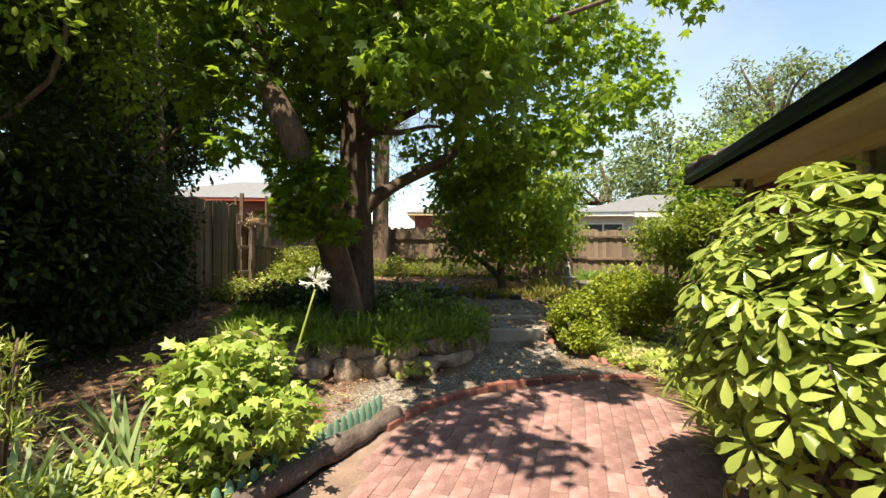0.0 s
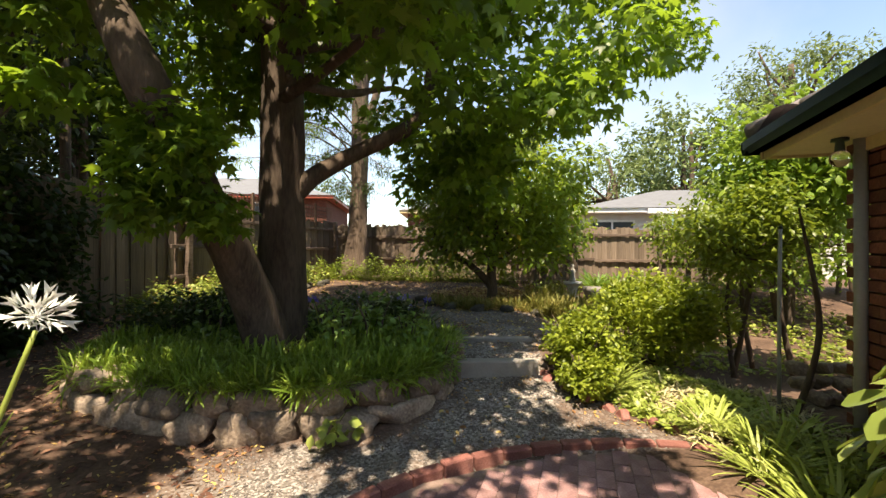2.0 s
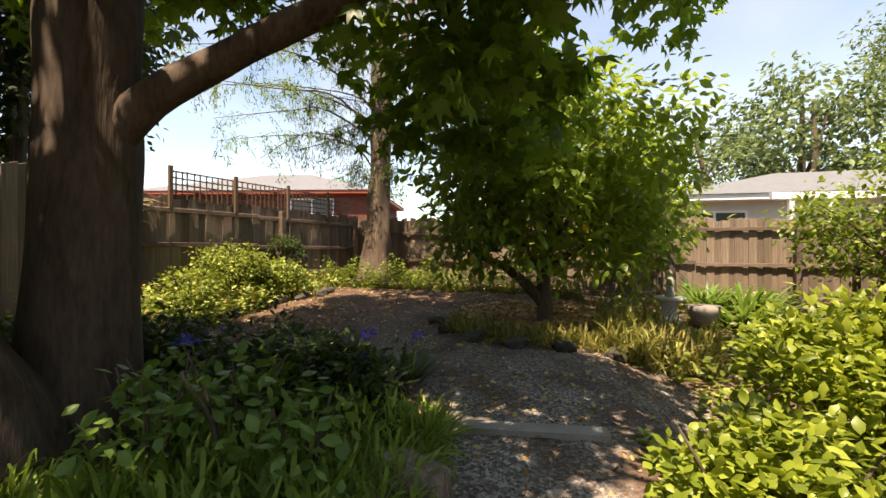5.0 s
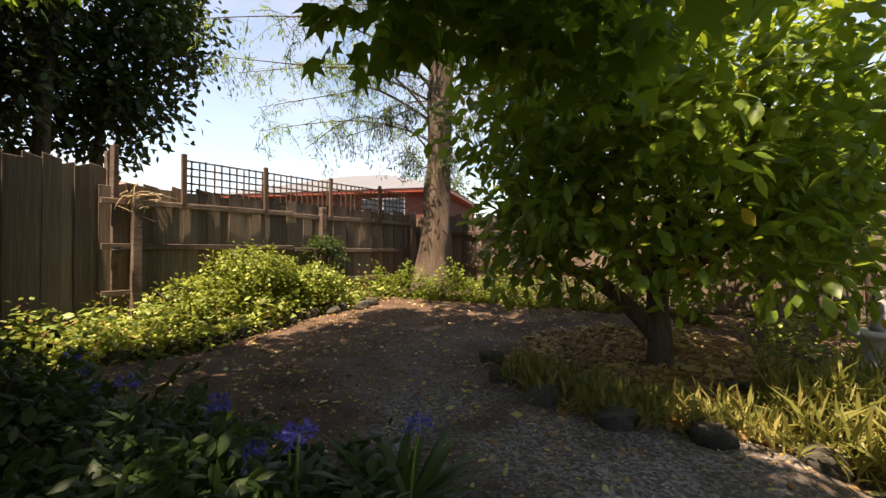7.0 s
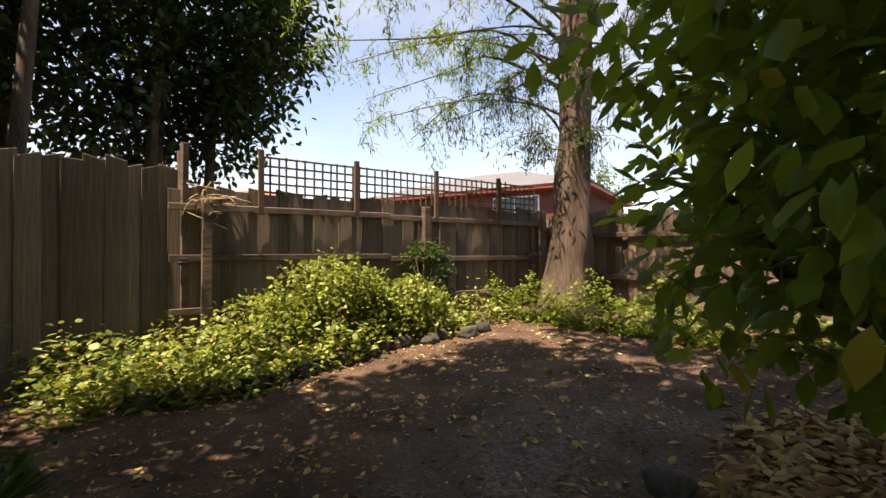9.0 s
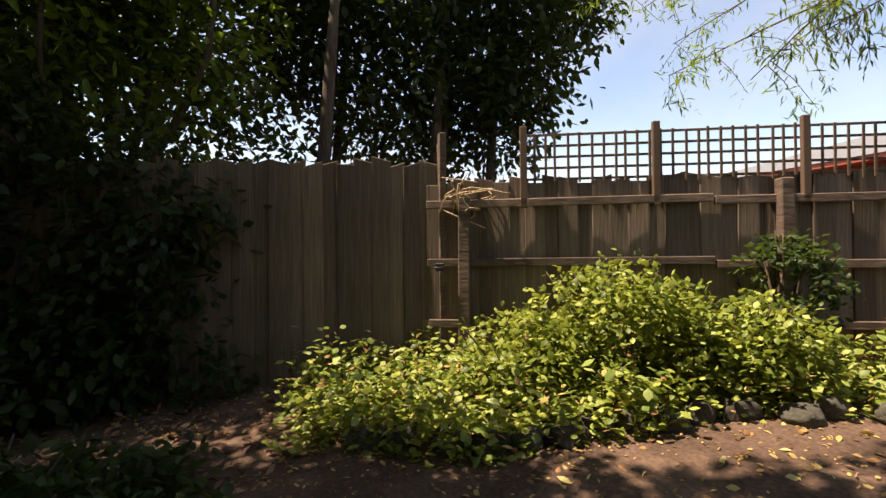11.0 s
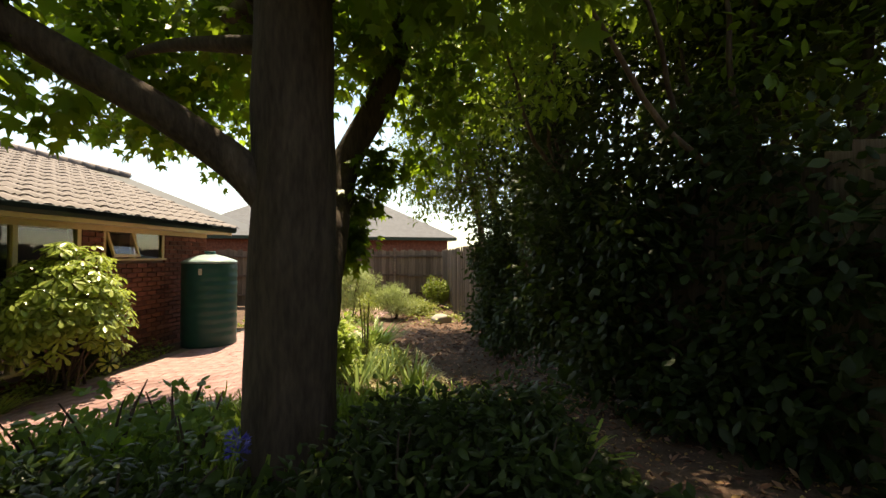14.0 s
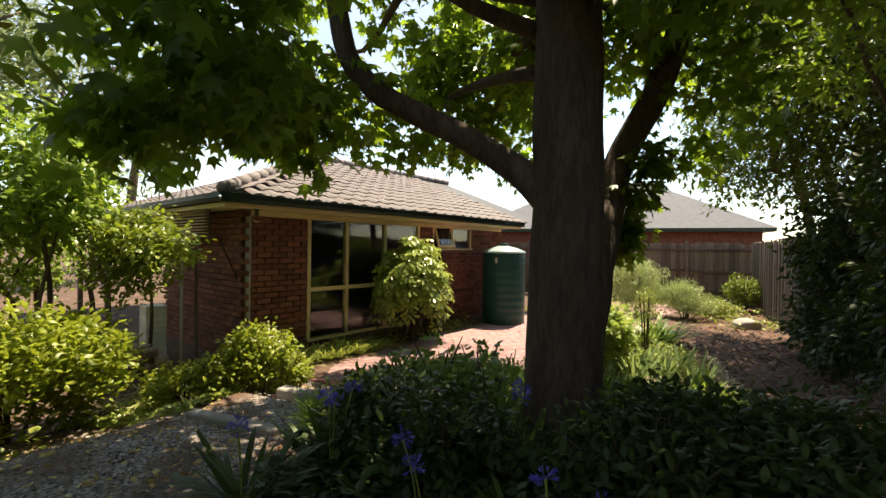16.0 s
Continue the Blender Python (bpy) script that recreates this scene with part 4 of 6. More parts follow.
    for i in range(9):
        box("slat", 0.1, 0.16, 0.95, 3.3, 1.86 + i * 0.045, 1.872 + i * 0.045, M_CREAM, sc, "", None, 0.002)
    for v in (0.97, 2.1, 3.28):
        box("upright", 0.163, 0.19, v - 0.02, v + 0.02, 1.84, 2.255, M_LATTICE, sc)


M_BRICK_I = surface("further_house_brick", [(0.25, (0.06, 0.024, 0.018)), (0.5, (0.14, 0.05, 0.034)), (0.8, (0.27, 0.12, 0.08))], 9, 70, 0.4, 0.9, vary=0.4, by="island")
M_GREY = plain("grey_pipe", (0.3, 0.3, 0.29), 0.5)


def glass(name, tint, rough):
    m, n, l, b = material(name, rough)
    b.inputs["Base Color"].default_value = (*tint, 1)
    b.inputs["Transmission Weight"].default_value = 1.0
    b.inputs["IOR"].default_value = 1.45
    return m


M_GLASS = glass("window_glass", (0.8, 0.85, 0.85), 0.02)
M_GLASSY = glass("lamp_globe", (0.95, 0.93, 0.9), 0.05)
house()


def tank():
    t = thing("water_tank", "dark green corrugated rainwater tank with domed lid", "water tank", pose(0.98, -0.62, 0))
    r = 0.5
    zs = np.linspace(0, 1.62, 60)
    pts = [(0, 0, float(z)) for z in zs]
    rad = [r * (1 + 0.008 * math.sin(i * 1.05)) for i in range(60)]
    tube("body", pts, rad, M_TANK, t, 48)
    d = [(0, 0, 1.62), (0, 0, 1.66), (0, 0, 1.7), (0, 0, 1.76), (0, 0, 1.8)]
    tube("lid", d, [0.515, 0.5, 0.43, 0.26, 0.09], M_TANK_LID, t, 48, "pale green domed lid")
    tube("inlet", [(0, 0, 1.8), (0, 0, 1.86)], [0.1, 0.1], M_TANK, t, 16)
    box("tag", -0.09, -0.03, 0.0, 0.012, 1.4, 1.52, M_WHITE, t, "pale maker's plate", pose(0.1, 0.505, 0, 0, 0, 6))


M_TANK_LID = plain("tank_lid", (0.3, 0.4, 0.4), 0.35)
tank()


# ---- neighbouring houses ----
def neighbour(label, x0, x1, y0, y1, eave, ridge, wallmat, roofmat, yaw=0, trim=None, windows=(), base=0.0):
    cx, cy = (x0 + x1) / 2, (y0 + y1) / 2
    h = thing("neighbouring_house", label, "house", pose(cx, cy, 0, 0, 0, yaw))
    a, b = (x1 - x0) / 2, (y1 - y0) / 2
    part("wall", add_box(bmesh.new(), -a + 0.4, a - 0.4, -b + 0.4, b - 0.4, base, eave), wallmat, h)
    part("fascia", add_box(bmesh.new(), -a, a, -b, b, eave - 0.02, eave + 0.14, None, 0.01), trim or M_CREAM, h)
    k = min(a, b)
    V = [(-a - .05, -b - .05, eave + .14), (a + .05, -b - .05, eave + .14), (a + .05, b + .05, eave + .14), (-a - .05, b + .05, eave + .14), (-a + k, -b + k, ridge), (a - k, b - k, ridge)]
    if a >= b:
        V[4], V[5] = (-a + k, 0, ridge), (a - k, 0, ridge)
        F = [(0, 1, 5, 4), (1, 2, 5), (2, 3, 4, 5), (3, 0, 4)]
    else:
        V[4], V[5] = (0, -b + k, ridge), (0, b - k, ridge)
        F = [(0, 1, 4), (1, 2, 5, 4), (2, 3, 5), (3, 0, 4, 5)]
    mesh_part("roof", V, F, roofmat, h)
    for side, s, w, z0, z1 in windows:
        y = -b + 0.4 if side < 0 else b - 0.4
        wn = box("window", s - w / 2, s + w / 2, y - 0.03, y + 0.03, z0, z1, M_WHITEP, h, "white framed window")
        o = box("pane", s - w / 2 + 0.06, s - 0.03, y - 0.036, y + 0.036, z0 + 0.06, z1 - 0.06, M_GLASS_D, wn)
        o = box("pane", s + 0.03, s + w / 2 - 0.06, y - 0.036, y + 0.036, z0 + 0.06, z1 - 0.06, M_GLASS_D, wn)
    return h


M_WHITEP = plain("white_paint", (0.75, 0.75, 0.73), 0.5)
M_GLASS_D = plain("dark_window", (0.05, 0.06, 0.07), 0.08)
M_PALEWALL = plain("pale_render", (0.6, 0.58, 0.55), 0.8)
M_REDTRIM = plain("red_trim", (0.4, 0.1, 0.06), 0.5)


def far_tile(name, c):
    m = surface(name, [(0.3, tuple(v * 0.8 for v in c)), (0.7, tuple(v * 1.15 for v in c))], 4, 60, 0.2, 0.8)
    n, l = m.node_tree.nodes, m.node_tree.links
    tc, wv = n.new("ShaderNodeTexCoord"), n.new("ShaderNodeTexWave")
    wv.bands_direction, wv.wave_profile = "Z", "SAW"
    wv.inputs["Scale"].default_value = 2.6
    l.new(tc.outputs["Object"], wv.inputs["Vector"])
    bp = n.new("ShaderNodeBump")
    bp.inputs["Distance"].default_value = 0.06
    l.new(wv.outputs["Fac"], bp.inputs["Height"])
    l.new(bp.outputs[0], n["Principled BSDF"].inputs["Normal"])
    return m


M_FARROOF = far_tile("grey_far_roof", (0.145, 0.15, 0.165))
M_FARROOF_RED = far_tile("terracotta_far_roof", (0.42, 0.16, 0.12))
neighbour("pale neighbouring house with grey tiled roof behind the fence", 5.2, 17, 15.6, 24, 2.75, 4.0, M_PALEWALL, M_FARROOF, -6, M_WHITEP, ((-1, -4.6, 1.5, 1.5, 2.5), (-1, -1.5, 1.2, 1.5, 2.5)))
neighbour("red brick neighbouring house with grey tiled roof", -17, -5.5, 22, 31, 4.0, 5.6, M_BRICK, M_FARROOF, 6, M_REDTRIM, ((-1, 2.8, 2.0, 2.9, 3.8),))
neighbour("neighbouring house with terracotta roof behind the fence", -27, -16, 14, 24, 3.4, 4.9, M_BRICK, M_FARROOF_RED, 10, M_CREAM)
neighbour("grey-roofed neighbouring house across the rear fence", -2, 5, 24, 31, 3.4, 4.8, M_BRICK, M_FARROOF, 0, M_CREAM)
neighbour("brick neighbouring house with grey tiled hip roof", -7.5, 6, -22, -12.5, 2.6, 5.5, M_BRICK, M_FARROOF, 0, M_GREEN)


def patio_posts():
    v = thing("neighbour_verandah", "white verandah posts with a blue pole beside the pale house", "verandah", pose(7.0, 14.9, 0))
    for x in (0.0, 0.75):
        box("post", x - 0.05, x + 0.05, -0.05, 0.05, 0.2, 2.6, M_WHITEP, v)
    box("beam", -0.4, 1.6, -0.06, 0.06, 2.6, 2.75, M_WHITEP, v)
    tube("blue_pole", [(0.2, -0.1, 0.6), (0.32, -0.1, 2.6)], [0.02, 0.02], M_BLUE, v, 8)


M_BLUE = plain("blue_paint", (0.1, 0.3, 0.55), 0.4)
patio_posts()


# ---- trees ----
def grow(parent, start, end, r0, r1, mat, name="branch", bend=0.25, n=10):
    """A bent limb between two points."""
    a, b = Vector(start), Vector(end)
    l = (b - a).length
    mid = [a.lerp(b, f) + Vector((random.gauss(0, bend), random.gauss(0, bend), random.gauss(0, bend * 0.6))) * l * 0.18 for f in (0.33, 0.66)]
    return tube(name, curve_pts([a, *mid, b], n), lerp_list([r0, (r0 + r1) / 2, r1], n), mat, parent, 8, rough=0.15)


def sweetgum():
    t = thing("sweetgum_tree", "large sweetgum tree with a forked trunk and drooping star-shaped leaves", "tree")
    tube("trunk", curve_pts([(-1.27, 6.25, 0.25), (-1.27, 6.28, 0.7), (-1.29, 6.32, 1.7), (-1.29, 6.33, 2.6), (-1.25, 6.3, 4.2), (-1.15, 6.2, 6.5), (-1.1, 6.2, 8.6)], 60),
         lerp_list([0.36, 0.27, 0.245, 0.235, 0.21, 0.15, 0.06], 60), M_BARK, t, 28, "dark grey-brown bark", 0.14)
    tube("second_trunk", curve_pts([(-1.27, 6.08, 0.3), (-1.31, 5.77, 0.95), (-1.41, 5.35, 1.6), (-1.5, 4.9, 2.22), (-1.64, 4.66, 2.75), (-2.0, 4.75, 3.5), (-2.35, 4.9, 5.0), (-2.5, 5.0, 6.6)], 50),
         lerp_list([0.27, 0.2, 0.17, 0.155, 0.14, 0.12, 0.09, 0.04], 50), M_BARK, t, 20, "leaning second trunk", 0.14)
    limb = tube("limb", curve_pts([(-1.22, 6.33, 2.02), (-0.95, 6.39, 2.29), (-0.64, 6.48, 2.5), (-0.29, 6.55, 2.69), (0.02, 6.64, 2.87), (0.22, 6.72, 3.1), (0.3, 6.78, 3.5), (0.38, 6.9, 4.2), (0.7, 7.0, 5.0)], 36), lerp_list([0.12, 0.095, 0.085, 0.08, 0.065, 0.03], 36), M_BARK, t, 14, "", 0.15)
    ends = [(0.6, 4.2, 3.6), (-0.2, 3.8, 4.0), (2.4, 4.6, 4.4), (1.8, 7.2, 4.4), (0.2, 7.6, 3.6), (-0.9, 8.0, 4.4), (-2.6, 7.2, 4.6), (-3.0, 5.4, 4.4), (-1.6, 3.4, 4.4), (0.2, 1.6, 4.3), (0.8, 6.2, 6.8), (-1.2, 4.4, 7), (2.8, 5.6, 5.2), (-2.2, 6.8, 7), (0.4, 2.9, 4.4)]
    for i, e in enumerate(ends):
        z = 2.7 + (e[2] - 3) * 0.6 + 0.2 * (i % 3)
        grow(t, (-1.2, 6.15, z), e, 0.07, 0.012, M_BARK)
    # crown: clumps round the branch ends and drooping tips
    cs, rs = clumps_in((-0.35, 5.7, 5.3), (3.1, 2.9, 2.3), 120, 0.55, 1.0, 3)
    keep = (cs[:, 2] > 3.25 + 0.25 * np.abs(cs[:, 0] + 0.5)) | (cs[:, 1] < 4.6) & (cs[:, 2] > 3.3)
    keep &= (cs[:, 0] > -2.1) | (cs[:, 1] < 6.4)
    cs, rs = cs[keep], rs[keep]
    # front clumps thinned and eastern ones moved so sun comes through
    thin = (cs[:, 1] < 5.2) & (cs[:, 1] > 2.6) & (np.arange(len(cs)) % 5 < 2)
    cs, rs = cs[~thin], rs[~thin]
    east = (cs[:, 0] > 0.7) & (cs[:, 1] < 5.4)
    cs[east] = cs[east] * np.array([1.12, 1.0, 1.0]) + np.array([0, 1.3, 0.25])
    # some clumps are added out of view to shade patio and upper ground
    low = [(-1.2, 5.1, 3.7), (-1.0, 4.8, 4.0), (-1.4, 4.7, 4.3), (-1.1, 4.4, 4.6), (-2.0, 9.3, 5.4), (-1.4, 9.6, 5.8), (-0.8, 9.7, 6.2), (-0.2, 9.8, 5.9), (0.4, 9.7, 6.4), (-1.8, 9.9, 6.4), (-1.1, 10.0, 5.6), (-0.4, 9.3, 6.6), (-2.2, 8.9, 6.3), (-2.6, 5.7, 4.4), (-2.9, 5.3, 4.6), (-2.0, 6.8, 3.3), (-1.8, 7.1, 3.7), (-2.1, 6.5, 4.0), (-1.7, 6.9, 4.4), (-2.0, 7.2, 4.6), (-1.6, 8.4, 5.0), (-1.0, 8.6, 4.7), (-0.4, 8.8, 5.0), (0.2, 8.9, 4.7), (0.6, 8.6, 5.2), (-1.2, 9.1, 5.4), (-0.6, 9.3, 5.2), (0.1, 9.4, 5.5), (-0.9, 8.9, 5.9), (0.5, 9.2, 5.9), (-1.7, 8.9, 5.8), (-0.2, 8.5, 5.8), (0.1, 1.6, 4.3), (0.35, 1.2, 4.6), (-0.15, 2.0, 4.1), (-0.4, 1.4, 4.7), (-0.3, 2.4, 4.2),
           (0.6, 6.4, 3.1), (0.4, 5.3, 2.95), (0.9, 5.6, 3.0), (0.1, 4.4, 3.0), (1.9, 5.7, 3.0), (1.2, 6.4, 3.0), (2.9, 5.6, 3.9), (3.2, 5.6, 4.2), (2.7, 5.4, 4.4), (2.6, 4.5, 4.3), (2.3, 4.3, 3.9),
           (0.0, 7.6, 2.5), (0.2, 7.7, 2.55), (0.5, 7.8, 2.5), (0.8, 7.95, 2.45), (1.0, 8.0, 2.35), (1.2, 8.0, 2.3), (0.6, 7.9, 2.35), (1.1, 7.3, 2.75), (0.9, 7.0, 2.6), (0.6, 6.75, 2.7), (1.25, 7.4, 2.45), (1.3, 7.5, 2.8), (0.3, 6.6, 2.9), (0.7, 6.9, 2.85), (0.6, 6.6, 2.45),
           (0.15, 7.9, 2.85), (0.75, 8.0, 2.8), (1.05, 7.7, 2.7), (1.3, 7.3, 2.7), (0.2, 3.7, 3.25), (-0.3, 3.6, 3.05), (0.5, 3.9, 3.3), (0.6, 4.3, 3.2), (0.0, 4.2, 3.35), (-0.7, 4.0, 3.5), (2.1, 5.3, 3.3), (1.5, 6.0, 3.0), (1.0, 6.8, 2.9), (0.6, 7.3, 2.95), (0.3, 7.9, 3.0), (1.2, 7.6, 3.0), (-0.4, 7.9, 3.3), (1.7, 6.6, 3.1), (2.0, 6.9, 3.5), (2.3, 6.1, 3.4), (1.6, 6.5, 3.5), (2.0, 6.4, 3.9), (1.5, 6.9, 3.9), (2.3, 6.8, 4.1), (1.9, 7.0, 4.4), (2.5, 6.9, 3.7), (2.4, 6.6, 4.6), (1.4, 6.3, 4.2), (2.7, 7.0, 4.4), (2.1, 6.7, 3.1), (2.5, 7.2, 3.3), (1.8, 6.3, 4.7), (2.2, 8.3, 3.6), (-2.6, 7.5, 4.2), (-2.3, 7.8, 3.8), (-2.9, 7.9, 4.4), (-3.1, 7.2, 4.0), (-2.7, 7.4, 3.5), (-2.4, 7.2, 3.2), (-3.0, 7.8, 3.6), (2.6, 8.4, 4.1), (2.0, 8.2, 4.5), (3.0, 8.5, 4.6), (2.5, 8.3, 5.0), (-1.2, 7.6, 3.7), (0.3, 5.0, 3.5)]
    # unseen upper clumps, put here to shade the ground behind the tree
    low += [(-2.1, 7.5, 5.6), (-1.6, 7.9, 6.0), (-1.0, 7.6, 5.8), (-0.4, 8.0, 6.2), (0.2, 7.7, 5.9), (0.6, 8.1, 6.4), (-1.9, 8.2, 6.6), (-1.2, 8.3, 6.9), (-0.6, 7.4, 6.6), (0.0, 8.3, 6.8), (-2.4, 8.0, 6.2), (-0.8, 8.1, 5.4)]
    low += [(-2.1, 4.7, 3.4), (-2.5, 4.8, 2.95), (-1.6, 4.85, 3.75), (-2.3, 4.65, 2.6), (-2.75, 4.75, 3.4), (-1.9, 5.0, 3.9), (-2.2, 4.9, 4.3), (-2.6, 4.6, 3.9)]
    north = np.random.default_rng(17)
    # overhead clumps added, mostly out of view, to shade ground, mulch and gravel
    high = [(north.uniform(-2.6, 0.6), north.uniform(6.8, 8.4), north.uniform(5.4, 7.4)) for k in range(18)]
    high += [(north.uniform(-3.2, -1.3), north.uniform(1.9, 3.3), north.uniform(4.6, 6.2)) for k in range(9)]
    high += [(north.uniform(-1.2, 1.6), north.uniform(1.9, 3.0), north.uniform(4.8, 6.1)) for k in range(10)]
    high += [(north.uniform(0.3, 1.7), north.uniform(3.1, 4.1), north.uniform(4.9, 6.1)) for k in range(2)]
    low += high + [(0.29, 4.76, 4.1), (0.79, 4.98, 4.25), (-0.17, 4.57, 3.65), (0.1, 4.7, 4.6), (0.5, 4.6, 3.7), (-0.5, 4.5, 4.2)]
    low += [(3.4, 7.7, 4.3), (3.0, 7.6, 4.9), (3.7, 7.9, 4.7), (2.6, 7.5, 4.2), (3.2, 7.8, 5.3), (2.8, 7.7, 5.7), (3.6, 7.8, 5.2), (3.9, 7.9, 4.4), (2.4, 7.6, 5.0), (2.5, 7.8, 6.0)]
    cs = np.concatenate([cs, np.array(low)])
    rs = np.concatenate([rs, np.where(np.array(low)[:, 2] < 2.8, 0.24, 0.4)])
    # cut clumps whose shadows would darken box shrub, edging cover and citrus bed
    sun_gap = np.hypot(cs[:, 0] + 0.07 * (cs[:, 2] - 1.1) - 3.25, cs[:, 1] + 0.44 * (cs[:, 2] - 1.1) - 7.3) > 1.2
    sun_gap &= np.hypot(cs[:, 0] + 0.07 * cs[:, 2] - 2.45, cs[:, 1] + 0.44 * cs[:, 2] - 5.5) > 0.95
    sun_gap &= np.hypot(cs[:, 0] + 0.07 * (cs[:, 2] - 0.45) - 2.0, cs[:, 1] + 0.44 * (cs[:, 2] - 0.45) - 9.0) > 0.75
    cs, rs = cs[sun_gap], rs[sun_gap]
    foliage("crown", cs, rs, 37000, star(), 0.135, L_AMBER, t, -0.75, 0.45, 0.3)
    # tufts on the leaning trunk
    cs = np.array([(-1.75, 4.85, 2.3), (-1.9, 4.9, 2.6), (-1.42, 4.6, 1.85), (-1.6, 4.6, 2.05), (-1.2, 4.55, 2.15), (-1.45, 4.65, 2.35), (-1.65, 4.65, 1.85), (-1.15, 4.7, 1.75), (-1.3, 4.75, 2.3)])
    foliage("tuft", cs, np.full(9, 0.22), 1700, star(), 0.1, L_AMBER, t, -0.6, 0.45, 0.2)


sweetgum()


def wisp(parent, start, end, sag, n_leaf, mat, leaf, size, r0=0.03):
    """A long thin branch with hanging twigs of fine leaves along its outer part."""
    a, b = Vector(start), Vector(end)
    mid = a.lerp(b, 0.55) + Vector((random.gauss(0, 0.12), random.gauss(0, 0.12), sag))
    off = Vector((random.gauss(0, 0.25), random.gauss(0, 0.25), random.gauss(0.15, 0.25)))
    pts = curve_pts([a, a.lerp(mid, 0.5) + off, mid, b], 14)
    br = tube("branch", pts, lerp_list([r0, r0 * 0.5, 0.005], 14), M_GUM, parent, 6, rough=0.1)
    P = []
    for k in range(max(5, n_leaf // 26)):
        f = random.uniform(0.35, 1.0)
        i = min(int(f * 13), 12)
        p = pts[i].lerp(pts[i + 1], f * 13 - i)
        tip = p + Vector((random.gauss(0, 0.3), random.gauss(0, 0.3), random.uniform(-0.6, 0.15)))
        tube("twig", [p, p.lerp(tip, 0.5) + Vector((0, 0, 0.05)), tip], [0.005, 0.004, 0.002], M_GUM, br, 4)
        for j in range(26):
            g = random.uniform(0.15, 1.05)
            P.append(p.lerp(tip, g) + Vector((random.gauss(0, 0.045), random.gauss(0, 0.045), random.gauss(-0.02, 0.04))))
    P = np.array([tuple(q) for q in P])
    m = len(P)
    leaves_part("leaves", [scatter(leaf, P, rng.random(m) * 6.3, -0.5 + rng.normal(size=m) * 0.9, size * (0.6 + 0.7 * rng.random(m)), rng.normal(size=m) * 0.5)], mat, br)


def gum():
    t = thing("gum_tree", "tall pale-barked gum tree with weeping fine foliage", "tree")
    tube("trunk", curve_pts([(-2.03, 13.5, 0.4), (-2.02, 13.5, 0.95), (-1.99, 13.52, 1.5), (-1.96, 13.53, 2.4), (-1.93, 13.55, 4.0), (-1.88, 13.6, 6.5), (-1.76, 13.6, 9.0)], 60), lerp_list([0.47, 0.36, 0.29, 0.255, 0.235, 0.21, 0.15], 60), M_GUM, t, 28, "grey-brown fissured bark", 0.24)
    tube("fork", curve_pts([(-1.85, 13.6, 4.9), (-1.5, 13.5, 5.6), (-1.2, 13.5, 7.0), (-1.05, 13.5, 9)], 16), lerp_list([0.13, 0.09, 0.05], 16), M_GUM, t, 12)
    ends = [(-5.4, 12.7, 4.3, 0.7), (-5.0, 12.3, 3.7, 0.9), (-5.8, 12.6, 5.0, 0.6), (-4.5, 12.4, 4.9, 0.7), (-4.3, 12.7, 3.4, 0.8), (-3.5, 12.6, 3.5, 0.6), (-2.9, 12.7, 3.7, 0.4), (-3.2, 12.5, 4.5, 0.5), (-2.6, 12.4, 5.2, 0.4), (-4.0, 12.2, 5.9, 0.5),
            (-4.9, 11.2, 4.6, 0.8), (-4.7, 10.7, 4.9, 0.9), (-4.0, 11.6, 5.2, 0.7), (-1.0, 12.9, 3.6, 0.4), (-0.5, 13.0, 4.3, 0.4), (-1.3, 12.8, 4.9, 0.3), (-0.1, 13.2, 5.3, 0.5), (-2.4, 13.0, 3.2, 0.3), (-1.5, 13.2, 3.1, 0.25), (-3.0, 13.5, 6.6, 0.4), (-0.6, 13.3, 6.8, 0.4), (-2.0, 12.8, 7.6, 0.3)]
    for x, y, z, sag in ends:
        far = math.hypot(x + 1.95, y - 13.5)
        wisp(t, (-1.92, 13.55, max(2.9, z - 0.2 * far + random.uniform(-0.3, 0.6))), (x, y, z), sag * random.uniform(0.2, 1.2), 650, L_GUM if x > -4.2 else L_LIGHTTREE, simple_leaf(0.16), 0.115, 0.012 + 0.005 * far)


gum()


LEMON = pose(0.26, 0.13, 0.0)


